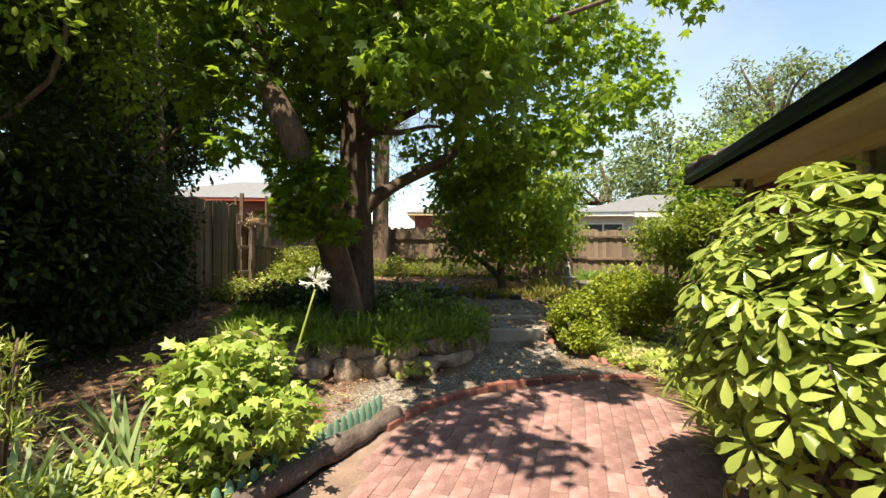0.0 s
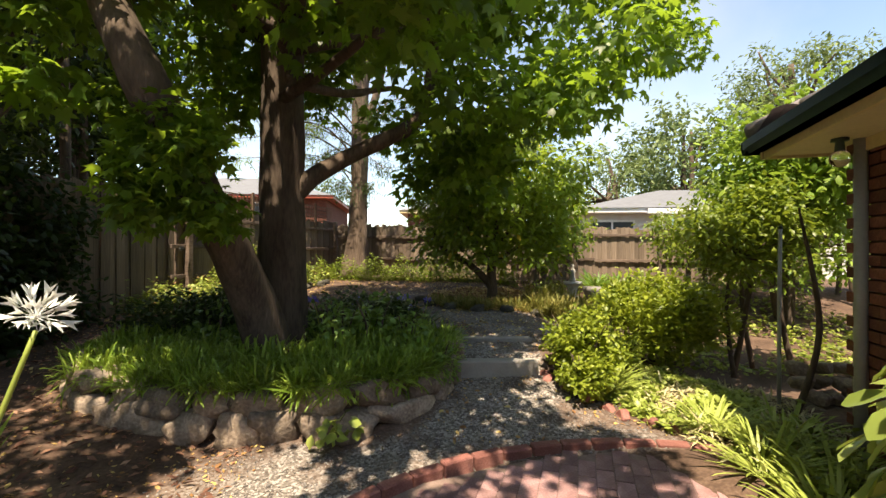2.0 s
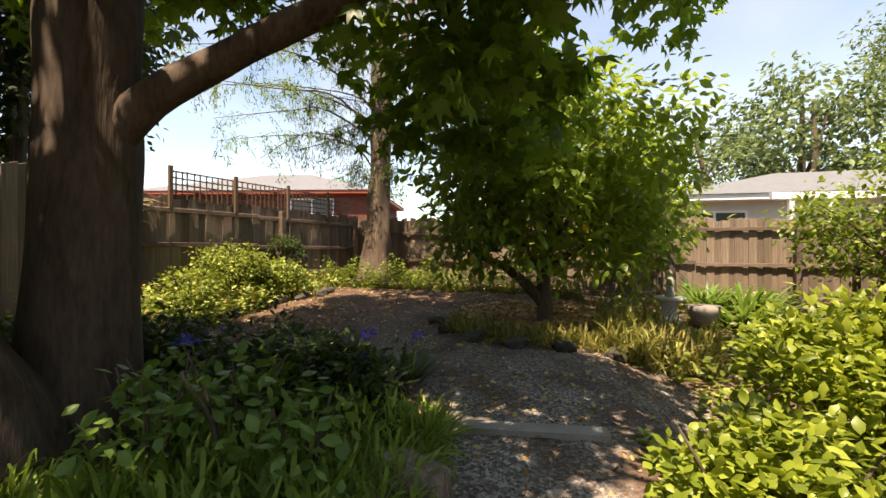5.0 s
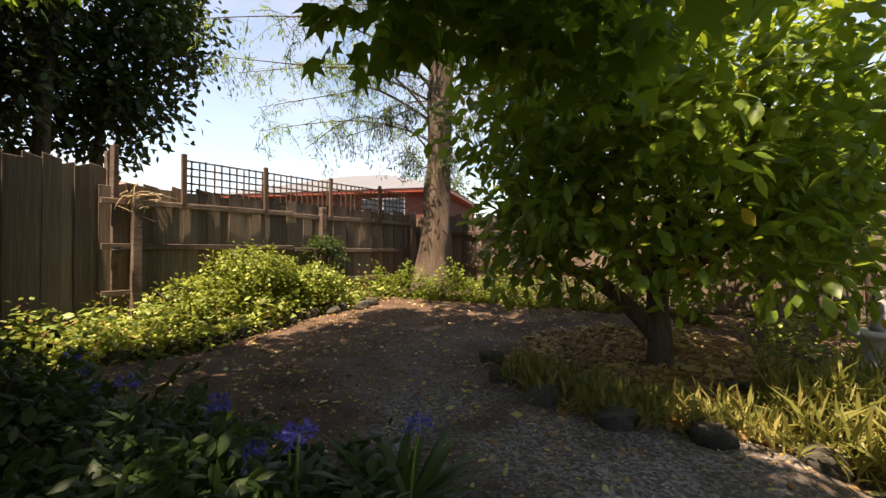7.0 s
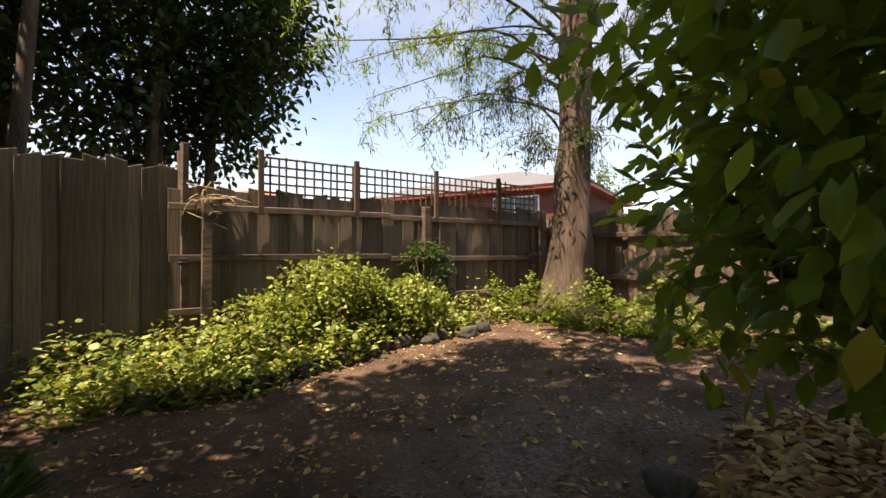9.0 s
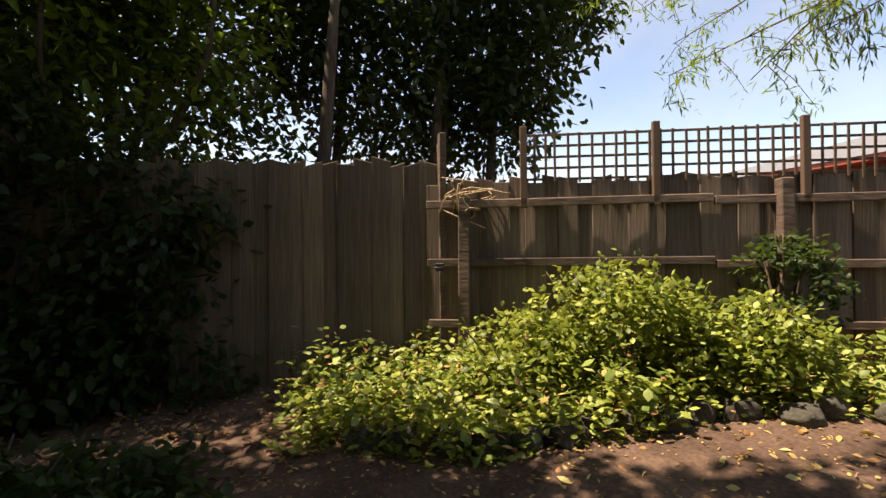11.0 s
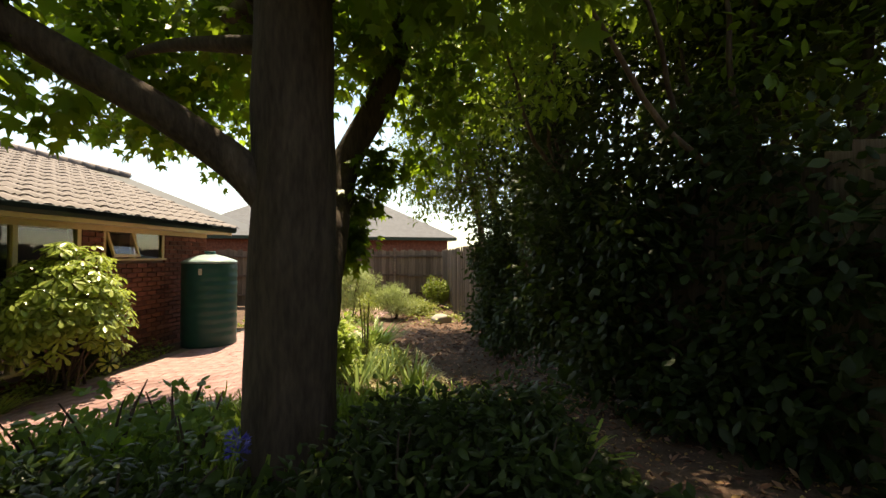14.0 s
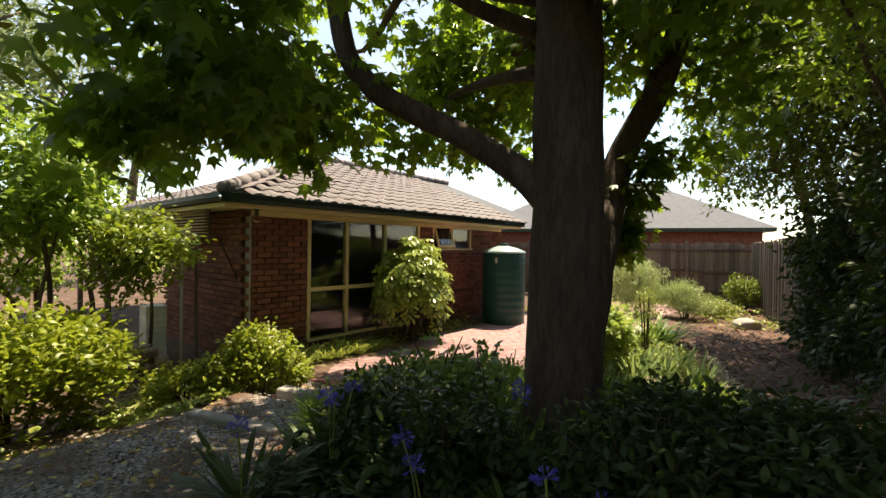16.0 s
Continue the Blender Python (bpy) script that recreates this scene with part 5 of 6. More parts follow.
def lemon():
    t = thing("lemon_tree", "spreading citrus tree with glossy dark leaves on a short forked trunk", "tree", LEMON)
    tube("trunk", curve_pts([(1.12, 10.0, 0.3), (1.12, 10.0, 0.7), (1.1, 10.02, 1.1), (1.2, 10.1, 1.7), (1.15, 10.2, 2.8)], 24), lerp_list([0.13, 0.1, 0.09, 0.06, 0.03], 24), M_BARK, t, 14, "", 0.2)
    tube("fork", curve_pts([(1.1, 10.0, 0.75), (0.9, 9.95, 1.0), (0.6, 9.95, 1.25), (0.2, 10.0, 1.45), (-0.1, 10.0, 1.9)], 20), lerp_list([0.075, 0.06, 0.03], 20), M_BARK, t, 10, "", 0.2)
    for e in [(2.2, 9.6, 2.0), (0.5, 9.0, 2.0), (1.6, 9.0, 2.4), (2.4, 10.6, 2.4), (0.6, 10.9, 2.6), (1.3, 9.9, 3.6)]:
        grow(t, (1.13, 10.05, 1.2), e, 0.045, 0.012, M_BARK)
    cs, rs = clumps_in((1.2, 10.1, 2.55), (1.8, 1.5, 1.4), 100, 0.42, 1.0, 5)
    low = [(0.0, 9.6, 1.35), (0.4, 9.3, 1.4), (2.2, 9.4, 1.3), (1.7, 9.0, 1.4), (-0.2, 10.1, 1.4), (0.9, 9.0, 1.45)]
    keep = cs[:, 2] > 1.35
    cs = np.concatenate([cs[keep], np.array(low)])
    rs = np.concatenate([rs[keep], np.full(len(low), 0.3)])
    foliage("crown", cs, rs, 13000, oval(0.5), 0.135, L_LEMON, t, -0.35, 0.55, 0.45)
    foliage("yellow_leaves", cs, rs, 230, oval(0.5), 0.12, L_YELLOW, t, -0.5, 0.5, 0.7)


lemon()


def hedge():
    """The tall dark evergreen screen beside the fence."""
    t = thing("evergreen_hedge", "tall dark glossy evergreen hedge against the fence", "hedge")
    g = np.random.default_rng(11)
    cs, rs = [], []
    for k in range(330):
        y = g.uniform(0.2, 7.5)
        z = g.uniform(0.2, 5.8)
        front = -3.85 - 0.5 * smooth(3.0, 0.6, y) - 0.65 * smooth(5.4, 7.4, y) + 0.2 * math.sin(z * 1.3 + y * 1.1) - 0.22 * max(0, z - 3.4)
        x = front - 0.35 - abs(g.normal()) * (0.28 if z < 2.5 else 0.9)
        if z < 2.6:
            x = max(x, -4.66 + 0.15 * g.random())
        cs.append((x, y, z))
        rs.append(g.uniform(0.3, 0.52))
    for k in range(14):
        x, y = g.uniform(-6.0, -4.8), g.uniform(1, 7)
        grow(t, (x, y, 0.1), (x + g.normal() * 0.3, y + g.normal() * 0.3, 5), 0.06, 0.02, M_BARK, "stem")
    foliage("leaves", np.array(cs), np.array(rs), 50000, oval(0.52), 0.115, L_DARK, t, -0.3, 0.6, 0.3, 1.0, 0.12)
    # upper hedge, the sun's light put into a paler leaf colour
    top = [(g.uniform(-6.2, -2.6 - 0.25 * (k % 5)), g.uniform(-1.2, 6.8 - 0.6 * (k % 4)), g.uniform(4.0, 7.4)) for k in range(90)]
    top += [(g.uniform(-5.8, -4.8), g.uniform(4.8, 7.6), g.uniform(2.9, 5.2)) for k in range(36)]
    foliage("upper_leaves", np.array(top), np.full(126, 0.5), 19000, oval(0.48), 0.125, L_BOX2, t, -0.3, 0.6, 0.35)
    # paler again where sun strikes, also by leaf colour
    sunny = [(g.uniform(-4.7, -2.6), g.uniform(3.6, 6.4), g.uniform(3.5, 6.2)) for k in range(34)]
    foliage("sun_tinted_leaves", np.array(sunny), np.full(34, 0.42), 7500, oval(0.46), 0.12, L_LIGHTTREE, t, -0.35, 0.6, 0.3)
    for k in range(9):
        x, y, z = sunny[k]
        grow(t, (-4.9, y + g.normal() * 0.3, 2.2), (x, y, z), 0.035, 0.008, M_BARK)


hedge()


def leafy_tree(label, base, trunks, centre, radius, n_clump, clump, n_leaf, shape, size, mat, seed, bark=None, shell=0.35, name="tree", cat="tree"):
    t = thing(name, label, cat)
    g = np.random.default_rng(seed)
    bark = bark or M_BARK
    cs, rs = clumps_in(centre, radius, n_clump, clump, 1.0, seed)
    for k in range(trunks):
        x, y = base[0] + g.normal() * 0.1 * trunks, base[1] + g.uniform(-0.28, 0.28) * trunks
        tube("trunk", curve_pts([(x, y, base[2]), (x + g.normal() * 0.15, y + g.normal() * 0.15, (base[2] + centre[2]) / 2), (centre[0] + (x - base[0]), centre[1] + (y - base[1]), centre[2] + radius[2] * 0.5)], 16), lerp_list([base[3], base[3] * 0.8, base[3] * 0.35], 16), bark, t, 10, "", 0.15)
    for k in range(min(10, n_clump)):
        grow(t, (centre[0], centre[1], centre[2] - radius[2] * 0.6), tuple(cs[k]), base[3] * 0.4, base[3] * 0.1, bark)
    foliage("crown", cs, rs, n_leaf, shape, size, mat, t, -0.3, 0.6, shell)
    return t


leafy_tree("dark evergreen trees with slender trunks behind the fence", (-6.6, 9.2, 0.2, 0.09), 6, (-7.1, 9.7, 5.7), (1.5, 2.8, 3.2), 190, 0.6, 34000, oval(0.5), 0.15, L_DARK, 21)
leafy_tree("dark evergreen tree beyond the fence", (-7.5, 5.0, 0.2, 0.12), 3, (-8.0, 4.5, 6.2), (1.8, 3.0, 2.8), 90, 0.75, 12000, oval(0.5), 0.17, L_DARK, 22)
leafy_tree("leafy light green shrub tree beside the pergola", (4.05, 6.8, 0.0, 0.032), 3, (4.45, 6.75, 2.45), (0.75, 0.8, 0.8), 50, 0.32, 6000, oval(0.5), 0.1, L_LIGHTTREE, 24, name="shrub_tree")
leafy_tree("dark multi-stemmed shrub beside a metal stake", (3.45, 6.1, 0.0, 0.028), 4, (3.5, 6.1, 1.65), (0.6, 0.36, 0.4), 34, 0.24, 4200, oval(0.5), 0.075, L_BOX, 25, name="shrub", cat="shrub")
leafy_tree("soft green tree behind the neighbouring house", (13.0, 24.5, 0.0, 0.2), 2, (13.0, 24.5, 6.2), (3.6, 3.0, 2.8), 60, 0.8, 5000, oval(0.5), 0.3, L_FAR, 29)
leafy_tree("broad green shrub behind the citrus tree", (3.0, 12.0, 0.3, 0.06), 3, (2.9, 12.2, 2.2), (1.0, 0.8, 1.1), 40, 0.35, 5000, oval(0.5), 0.1, L_LEMON, 26, name="shrub", cat="shrub")
leafy_tree("green shrub along the rear fence", (6.3, 11.2, 0.2, 0.06), 3, (6.3, 11.2, 1.9), (1.2, 0.9, 1.1), 40, 0.38, 5000, oval(0.5), 0.1, L_BOX, 27, name="shrub", cat="shrub")
leafy_tree("green shrub beside the house", (6.2, 5.9, 0.0, 0.05), 3, (6.0, 6.2, 1.6), (0.9, 0.7, 0.55), 30, 0.3, 3500, oval(0.5), 0.08, L_LIGHTTREE, 35, name="shrub", cat="shrub")
leafy_tree("tall leafy shrub in the side garden", (6.8, 9.3, 0.0, 0.06), 3, (6.9, 9.4, 2.3), (1.3, 1.1, 1.5), 50, 0.42, 6500, oval(0.5), 0.11, L_LIGHTTREE, 91, name="shrub", cat="shrub")
leafy_tree("tall leafy shrub beyond the house", (8.2, 7.2, 0.0, 0.06), 3, (8.4, 7.4, 2.2), (1.3, 1.2, 1.5), 50, 0.42, 6500, oval(0.5), 0.11, L_BOX, 92, name="shrub", cat="shrub")
leafy_tree("tall leafy shrub by the rear fence", (8.8, 11.3, 0.0, 0.06), 3, (8.8, 11.3, 2.4), (1.5, 1.0, 1.5), 50, 0.42, 6500, oval(0.5), 0.11, L_LEMON, 93, name="shrub", cat="shrub")
far = [((21, 27, 0, 0.4), (20, 26, 10.5), (3.4, 3, 3.0), 28), ((12, 30, 0, 0.3), (11, 30, 6.2), (4.5, 3, 2.6), 29), ((5, 32, 0, 0.3), (4.5, 32, 7.5), (3.5, 3, 3.2), 30), ((-12, 38, 0, 0.3), (-12, 38, 5.5), (4.5, 3, 2.3), 31), ((24, 14, 0, 0.3), (24, 14, 6.5), (3.5, 3.5, 3.2), 32), ((18, 5, 0, 0.35), (18, 4, 8), (3.5, 3.5, 3.5), 33), ((28, 34, 0, 0.4), (28, 34, 11), (4, 3, 3), 41), ((21, -3, 0, 0.35), (20, -3, 8), (3.2, 3.6, 3.6), 42), ((27, 3, 0, 0.35), (26, 2, 10), (3.5, 4, 3.5), 43), ((30, -10, 0, 0.4), (29, -10, 9), (4, 4, 3.6), 44)]
for b, c, r, sd in far:
    leafy_tree("pale olive gum tree in the distance", b, 1, c, r, 46, 0.85, 5200, simple_leaf(0.4), 0.3, L_FAR, sd, M_GUM, 0.25)
leafy_tree("dark leafy tree overhanging the side garden", (-5.2, -1.0, 0, 0.1), 2, (-4.3, -0.9, 4.6), (1.6, 2.4, 2.1), 110, 0.5, 17000, oval(0.35), 0.13, L_SIDE, 36)


# ---- shrubs ----
def shrub(label, at, radius, height, n, shape, size, mat, seed, hang=-0.1, name="shrub", stems=7, cat="shrub", flatness=0.8, clump=0.3):
    x, y = at
    z = float(ground_z(x, y)) - 0.03
    t = thing(name, label, cat, pose(x, y, z))
    g = np.random.default_rng(seed)
    for k in range(stems):
        a, rr = g.uniform(0, 6.3), radius * g.uniform(0.3, 0.75)
        tube("stem", curve_pts([(0.05 * math.cos(a), 0.05 * math.sin(a), -0.05), (rr * 0.5 * math.cos(a), rr * 0.5 * math.sin(a), height * 0.45), (rr * math.cos(a), rr * math.sin(a), height * g.uniform(0.7, 0.9))], 7), lerp_list([0.014, 0.009, 0.004], 7), M_BARK, t, 6)
    d = g.normal(size=(40, 3))
    d /= np.linalg.norm(d, axis=1)[:, None]
    c = d * np.array([radius * (1 - clump), radius * (1 - clump), height * 0.5 * (1 - clump)]) * (0.5 + 0.5 * g.random((40, 1)) ** 0.5) + np.array([0, 0, height * 0.52])
    foliage("leaves", c, radius * clump * g.uniform(0.7, 1.3, 40), n, shape, size, mat, t, hang, 0.6, 0.4, flatness, 0.02)
    return t


shrub("rounded clipped box shrub in full sun", (3.25, 7.35), 0.95, 1.25, 7500, oval(0.5), 0.085, L_HEDGE, 50, 0.25)
shrub("small glossy green shrub beside the steps", (1.86, 5.96), 0.45, 0.78, 3000, oval(0.6), 0.055, L_HEDGE, 51)
shrub("small rounded green shrub along the brick edging", (2.3, 6.45), 0.4, 0.5, 2200, oval(0.55), 0.05, L_HEDGE, 52)
for k, (x, y, r, hh) in enumerate([(1.74, 5.62, 0.28, 0.45), (2.02, 6.25, 0.32, 0.6)]):
    shrub("low glossy green hedge shrub along the brick edging", (x, y), r, hh, 1700, oval(0.58), 0.052, L_HEDGE, 530 + k, name="hedge_shrub")
shrub("pale leafy sweetgum sucker shrub in sun", (-1.3, 2.75), 0.56, 1.12, 1900, star(), 0.098, L_AMBER_YOUNG, 54, -0.35, clump=0.35)
shrub("leafy self-sown sweetgum seedling", (-0.35, 6.5), 0.3, 0.42, 260, star(), 0.085, L_AMBER, 55, -0.2)
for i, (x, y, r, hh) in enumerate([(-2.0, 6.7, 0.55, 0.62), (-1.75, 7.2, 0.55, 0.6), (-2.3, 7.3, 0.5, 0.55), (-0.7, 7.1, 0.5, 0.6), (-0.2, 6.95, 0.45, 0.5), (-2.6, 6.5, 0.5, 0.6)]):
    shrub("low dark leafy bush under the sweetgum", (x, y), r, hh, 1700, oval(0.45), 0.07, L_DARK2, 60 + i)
shrub("fine-leaved silvery lavender bush in sun", (-1.9, -3.3), 1.05, 1.65, 10000, simple_leaf(0.12), 0.12, L_SAGE, 57, 0.6)
shrub("fine-leaved silvery lavender bush in sun", (-3.1, -3.3), 0.75, 0.9, 5500, simple_leaf(0.12), 0.12, L_SAGE, 58, 0.6)
shrub("low yellow-green ground cover bush in sun", (-4.0, -4.2), 0.7, 0.4, 2600, oval(0.5), 0.06, L_GROUND, 59)
shrub("leafy green bush by the far fence", (-4.9, -5.6), 0.6, 1.2, 2600, oval(0.5), 0.08, L_BOX, 71)
shrub("green bush under the window", (2.15, 1.35), 0.5, 0.9, 1800, oval(0.5), 0.08, L_DARK2, 72)
shrub("climbing rose bush on the fence", (-3.3, 11.9), 0.45, 1.25, 1300, oval(0.6), 0.06, L_DARK2, 73)
shrub("sprawling leafy bush on the sunny bank", (-3.55, 10.6), 0.75, 1.05, 3600, oval(0.6), 0.06, L_GROUND, 74)
shrub("sprawling leafy bush on the sunny bank", (-3.1, 11.3), 0.55, 0.75, 2300, oval(0.6), 0.06, L_GROUND, 75)
shrub("sprawling leafy bush on the sunny bank", (-3.6, 9.8), 0.6, 0.7, 2300, oval(0.6), 0.06, L_GROUND, 76)


def umbrella_plant():
    """Palmate leaves of nine leaflets on a dense rounded shrub."""
    t = thing("umbrella_plant", "large bright green umbrella plant with palmate leaves", "shrub", pose(2.0, 2.15, 0))
    g = np.random.default_rng(80)
    n = 760
    d = g.normal(size=(n, 3))
    d[:, 2] = np.abs(d[:, 2]) * 0.9 - 0.3
    d /= np.linalg.norm(d, axis=1)[:, None]
    r = np.where(np.arange(n) % 3 == 0, 0.5 + 0.35 * g.random(n), 0.84 + 0.26 * g.random(n))
    c = d * r[:, None] * np.array([0.66, 0.74, 0.98]) + np.array([0, 0, 0.9])
    ok = c[:, 2] > 0.12
    c, d = c[ok], d[ok]
    leaflet = np.array([(0, 0.16, 0.0), (0.07, 0.36, -0.005), (0.165, 0.66, -0.06), (0.14, 0.88, -0.13), (0, 1.0, -0.2), (-0.14, 0.88, -0.13), (-0.165, 0.66, -0.06), (-0.07, 0.36, -0.005), (0, 0.5, -0.06), (0, 0.78, -0.13)])
    faces = np.array([(0, 1, 8), (1, 2, 8), (2, 9, 8), (2, 3, 9), (3, 4, 9), (4, 5, 9), (5, 6, 9), (6, 8, 9), (6, 7, 8), (7, 0, 8)])
    V, F, off = [], [], 0
    for k in range(len(c)):
        nrm = Vector(d[k] * 0.5 + np.array([0, 0, 0.75]) + g.normal(size=3) * 0.22).normalized()
        turn = np.array(nrm.to_track_quat("Z", "Y").to_matrix())
        m = int(g.integers(6, 9))
        a0 = g.random() * 6.3
        size = 0.12 + 0.055 * g.random()
        for j in range(m):
            a = a0 + j / m * 2 * math.pi + g.normal() * 0.07
            dr = -0.05 - 0.3 * g.random()
            q = leaflet * size * (0.85 + 0.25 * g.random())
            q = np.stack([q[:, 0], q[:, 1] * math.cos(dr) - q[:, 2] * math.sin(dr), q[:, 1] * math.sin(dr) + q[:, 2] * math.cos(dr)], -1)
            q = np.stack([q[:, 0] * math.cos(a) - q[:, 1] * math.sin(a), q[:, 0] * math.sin(a) + q[:, 1] * math.cos(a), q[:, 2]], -1)
            V.append(q @ turn.T + c[k])
            F.append(faces + off)
            off += len(leaflet)
    leaves_part("leaves", [(np.concatenate(V), [np.concatenate(F)])], L_SCHEF, t)
    for k in range(16):
        p = c[g.integers(len(c))]
        tube("stem", curve_pts([(g.normal() * 0.1, g.normal() * 0.1, -0.02), (p[0] * 0.5, p[1] * 0.5, p[2] * 0.55), tuple(p)], 8), lerp_list([0.018, 0.012, 0.006], 8), M_BARK, t, 6)


umbrella_plant()


# ---- strap-leaved plants and ground covers ----
def straps(n, centre, r, length, mat, bend=0.9, width=0.04):
    a = rng.random(n) * 6.3
    p = np.array(centre) + np.stack([np.cos(a) * r * rng.random(n), np.sin(a) * r * rng.random(n), np.zeros(n)], -1)
    return scatter(strap(bend, 4, width), p, a + np.pi / 2 * 0 + rng.normal(size=n) * 0.4 - np.pi / 2, rng.normal(size=n) * 0.15, length * (0.6 + 0.5 * rng.random(n)))


def clump(label, x, y, n, r, length, mat, bend=0.9, width=0.04, name="strap_plant", flowers=0, fmat=None, fh=0.6):
    z = float(ground_z(x, y)) - 0.03
    t = thing(name, label, "plant", pose(x, y, z))
    leaves_part("leaves", [straps(n, (0, 0, 0), r, length, mat, bend, width)], mat, t)
    for k in range(flowers):
        dx, dy = random.gauss(0, r * 0.8), random.gauss(0, r * 0.8)
        h = fh * random.uniform(0.75, 1.1)
        st = tube("flower_stem", curve_pts([(dx * 0.3, dy * 0.3, 0), (dx * 0.6, dy * 0.6, h * 0.6), (dx, dy, h)], 6), [0.006] * 6, L_LIME, t, 5)
        flower(t, (dx, dy, h), fmat, 0.05)
    return t


def flower(parent, at, mat, size, n=26):
    """A round head of small trumpet flowers."""
    d = rng.normal(size=(n, 3))
    d[:, 2] = np.abs(d[:, 2]) * 0.8 - 0.35
    d /= np.linalg.norm(d, axis=1)[:, None]
    trumpet = (np.array([(0, 0.55, 0), (0.07, 0.85, 0.07), (0.2, 1.2, 0.14), (0, 1.02, 0.02), (-0.2, 1.2, 0.14), (-0.07, 0.85, 0.07), (0.0, 1.22, -0.16), (-0.014, 0, 0), (0.014, 0, 0), (0.02, 0.56, 0), (-0.02, 0.56, 0)]), [(0, 1, 3), (1, 2, 3), (3, 4, 5), (0, 3, 5), (0, 1, 6), (0, 6, 5), (7, 8, 9, 10)])
    yaw, pit = np.arctan2(-d[:, 0], d[:, 1]), np.arcsin(d[:, 2])
    leaves_part("flower", [scatter(trumpet, np.tile(np.array(at), (n, 1)), yaw, pit, np.full(n, size) * (0.8 + 0.4 * rng.random(n)), rng.random(n) * 6)], mat, parent)


F_WHITE = leaf_material("white_petal", (0.7, 0.72, 0.68), (0.8, 0.82, 0.8), (0.85, 0.86, 0.84), (0.8, 0.8, 0.75), 0.5, 0.3)
F_BLUE = leaf_material("blue_petal", (0.1, 0.09, 0.5), (0.15, 0.14, 0.62), (0.25, 0.22, 0.7), (0.2, 0.15, 0.7), 0.5, 0.3)


def white_lily():
    t = thing("white_agapanthus", "white agapanthus flower head on a leaning green stem", "flower", pose(-0.95, 3.05, 0))
    tube("flower_stem", curve_pts([(-0.3, -0.1, 0), (-0.16, 0.02, 0.55), (0.0, 0.15, 1.2)], 10), lerp_list([0.012, 0.008], 10), L_LIME, t, 8)
    flower(t, (0.0, 0.15, 1.25), F_WHITE, 0.095, 36)
    leaves_part("leaves", [straps(12, (-0.2, 0, 0), 0.08, 0.35, L_GRASS, 0.7, 0.04)], L_GRASS, t)


white_lily()


def bed_cover():
    """Grassy strap leaves that fill the raised bed and hang over the wall."""
    t = tagged(new("bed_ground_cover"), "dense dark green strap-leaved ground cover spilling over the stone wall", "ground cover", kind="stuff")
    g = np.random.default_rng(91)
    sets = []
    k = 0
    while k < 700:
        x, y = g.uniform(-3.1, 0.55), g.uniform(4.95, 6.75)
        b = float(bed_inside(x, y))
        if b < -0.04 or (b > 0.7 and g.random() < 0.45) or math.hypot(x + 1.2, y - 6.0) < 0.4:
            continue
        k += 1
        z = float(ground_z(x, y)) - 0.02
        n = 42
        a = g.random(n) * 6.3
        p = np.array((x, y, max(z, 0.44) - 0.05)) + np.stack([np.cos(a) * 0.1 * g.random(n), np.sin(a) * 0.1 * g.random(n), 0.06 * g.random(n)], -1)
        size = (0.2 if b < 0.25 else 0.23) * g.uniform(0.7, 1.35) * (0.55 + 0.7 * g.random(n))
        sets.append(scatter(strap(g.uniform(1.2, 1.6) if b < 0.25 else g.uniform(1.0, 1.6), 4, g.uniform(0.018, 0.033)), p, a - np.pi / 2 + g.normal(size=n) * 1.0, g.normal(size=n) * 0.6, size, g.normal(size=n) * 0.3))
    leaves_part("leaves", sets, L_GRASS, t)


bed_cover()
for x, y, r, hh in [(-0.55, 5.95, 0.3, 0.6), (-0.25, 6.1, 0.34, 0.7), (-0.75, 6.3, 0.3, 0.6), (-1.9, 6.15, 0.35, 0.6), (0.1, 6.0, 0.28, 0.5)]:
    shrub("small leafy green seedling among the strap leaves", (x, y), r, hh, 150, oval(0.6), 0.075, L_GRASS2, int(900 + 100 * x), -0.2, "seedling", 4, "plant")
shrub("ivy-like trailing creeper hanging over the stone wall", (0.42, 5.75), 0.24, 0.5, 260, oval(0.75), 0.06, L_GRASS2, 97, -0.5, "creeper", 4, "plant")
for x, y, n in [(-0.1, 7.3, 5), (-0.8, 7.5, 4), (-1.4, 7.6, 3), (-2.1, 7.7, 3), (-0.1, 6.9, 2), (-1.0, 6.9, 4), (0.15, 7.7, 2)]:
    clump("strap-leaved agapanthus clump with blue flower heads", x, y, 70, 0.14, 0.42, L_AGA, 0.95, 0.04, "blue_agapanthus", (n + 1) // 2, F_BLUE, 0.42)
for x, y in [(2.75, 4.75), (2.95, 4.45), (2.6, 5.1), (3.0, 4.9), (2.55, 4.5), (2.75, 4.15), (1.95, 5.75), (2.1, 5.95), (2.45, 3.75), (2.35, 3.4), (2.55, 4.0), (2.2, 3.1), (2.5, 3.5)]:
    clump("arching lime-green grassy clump in sun", x, y, 80, 0.1, 0.42, L_LIME, 1.0, 0.022, "grass_clump")
for x, y in [(-1.9, 2.6), (-2.15, 2.9), (-1.8, 3.15), (-2.4, 2.4), (-2.0, 2.2), (-2.5, 3.3)]:
    clump("grey-green iris clump with upright sword leaves", x, y, 22, 0.1, 0.55, L_IRIS, 0.45, 0.035, "iris_clump")
for x, y in [(-2.5, 3.9), (-2.3, 4.1)]:
    clump("dark green strap plant at the edge of the mulch", x, y, 22, 0.1, 0.5, L_GRASS, 0.5, 0.05, "strap_plant")
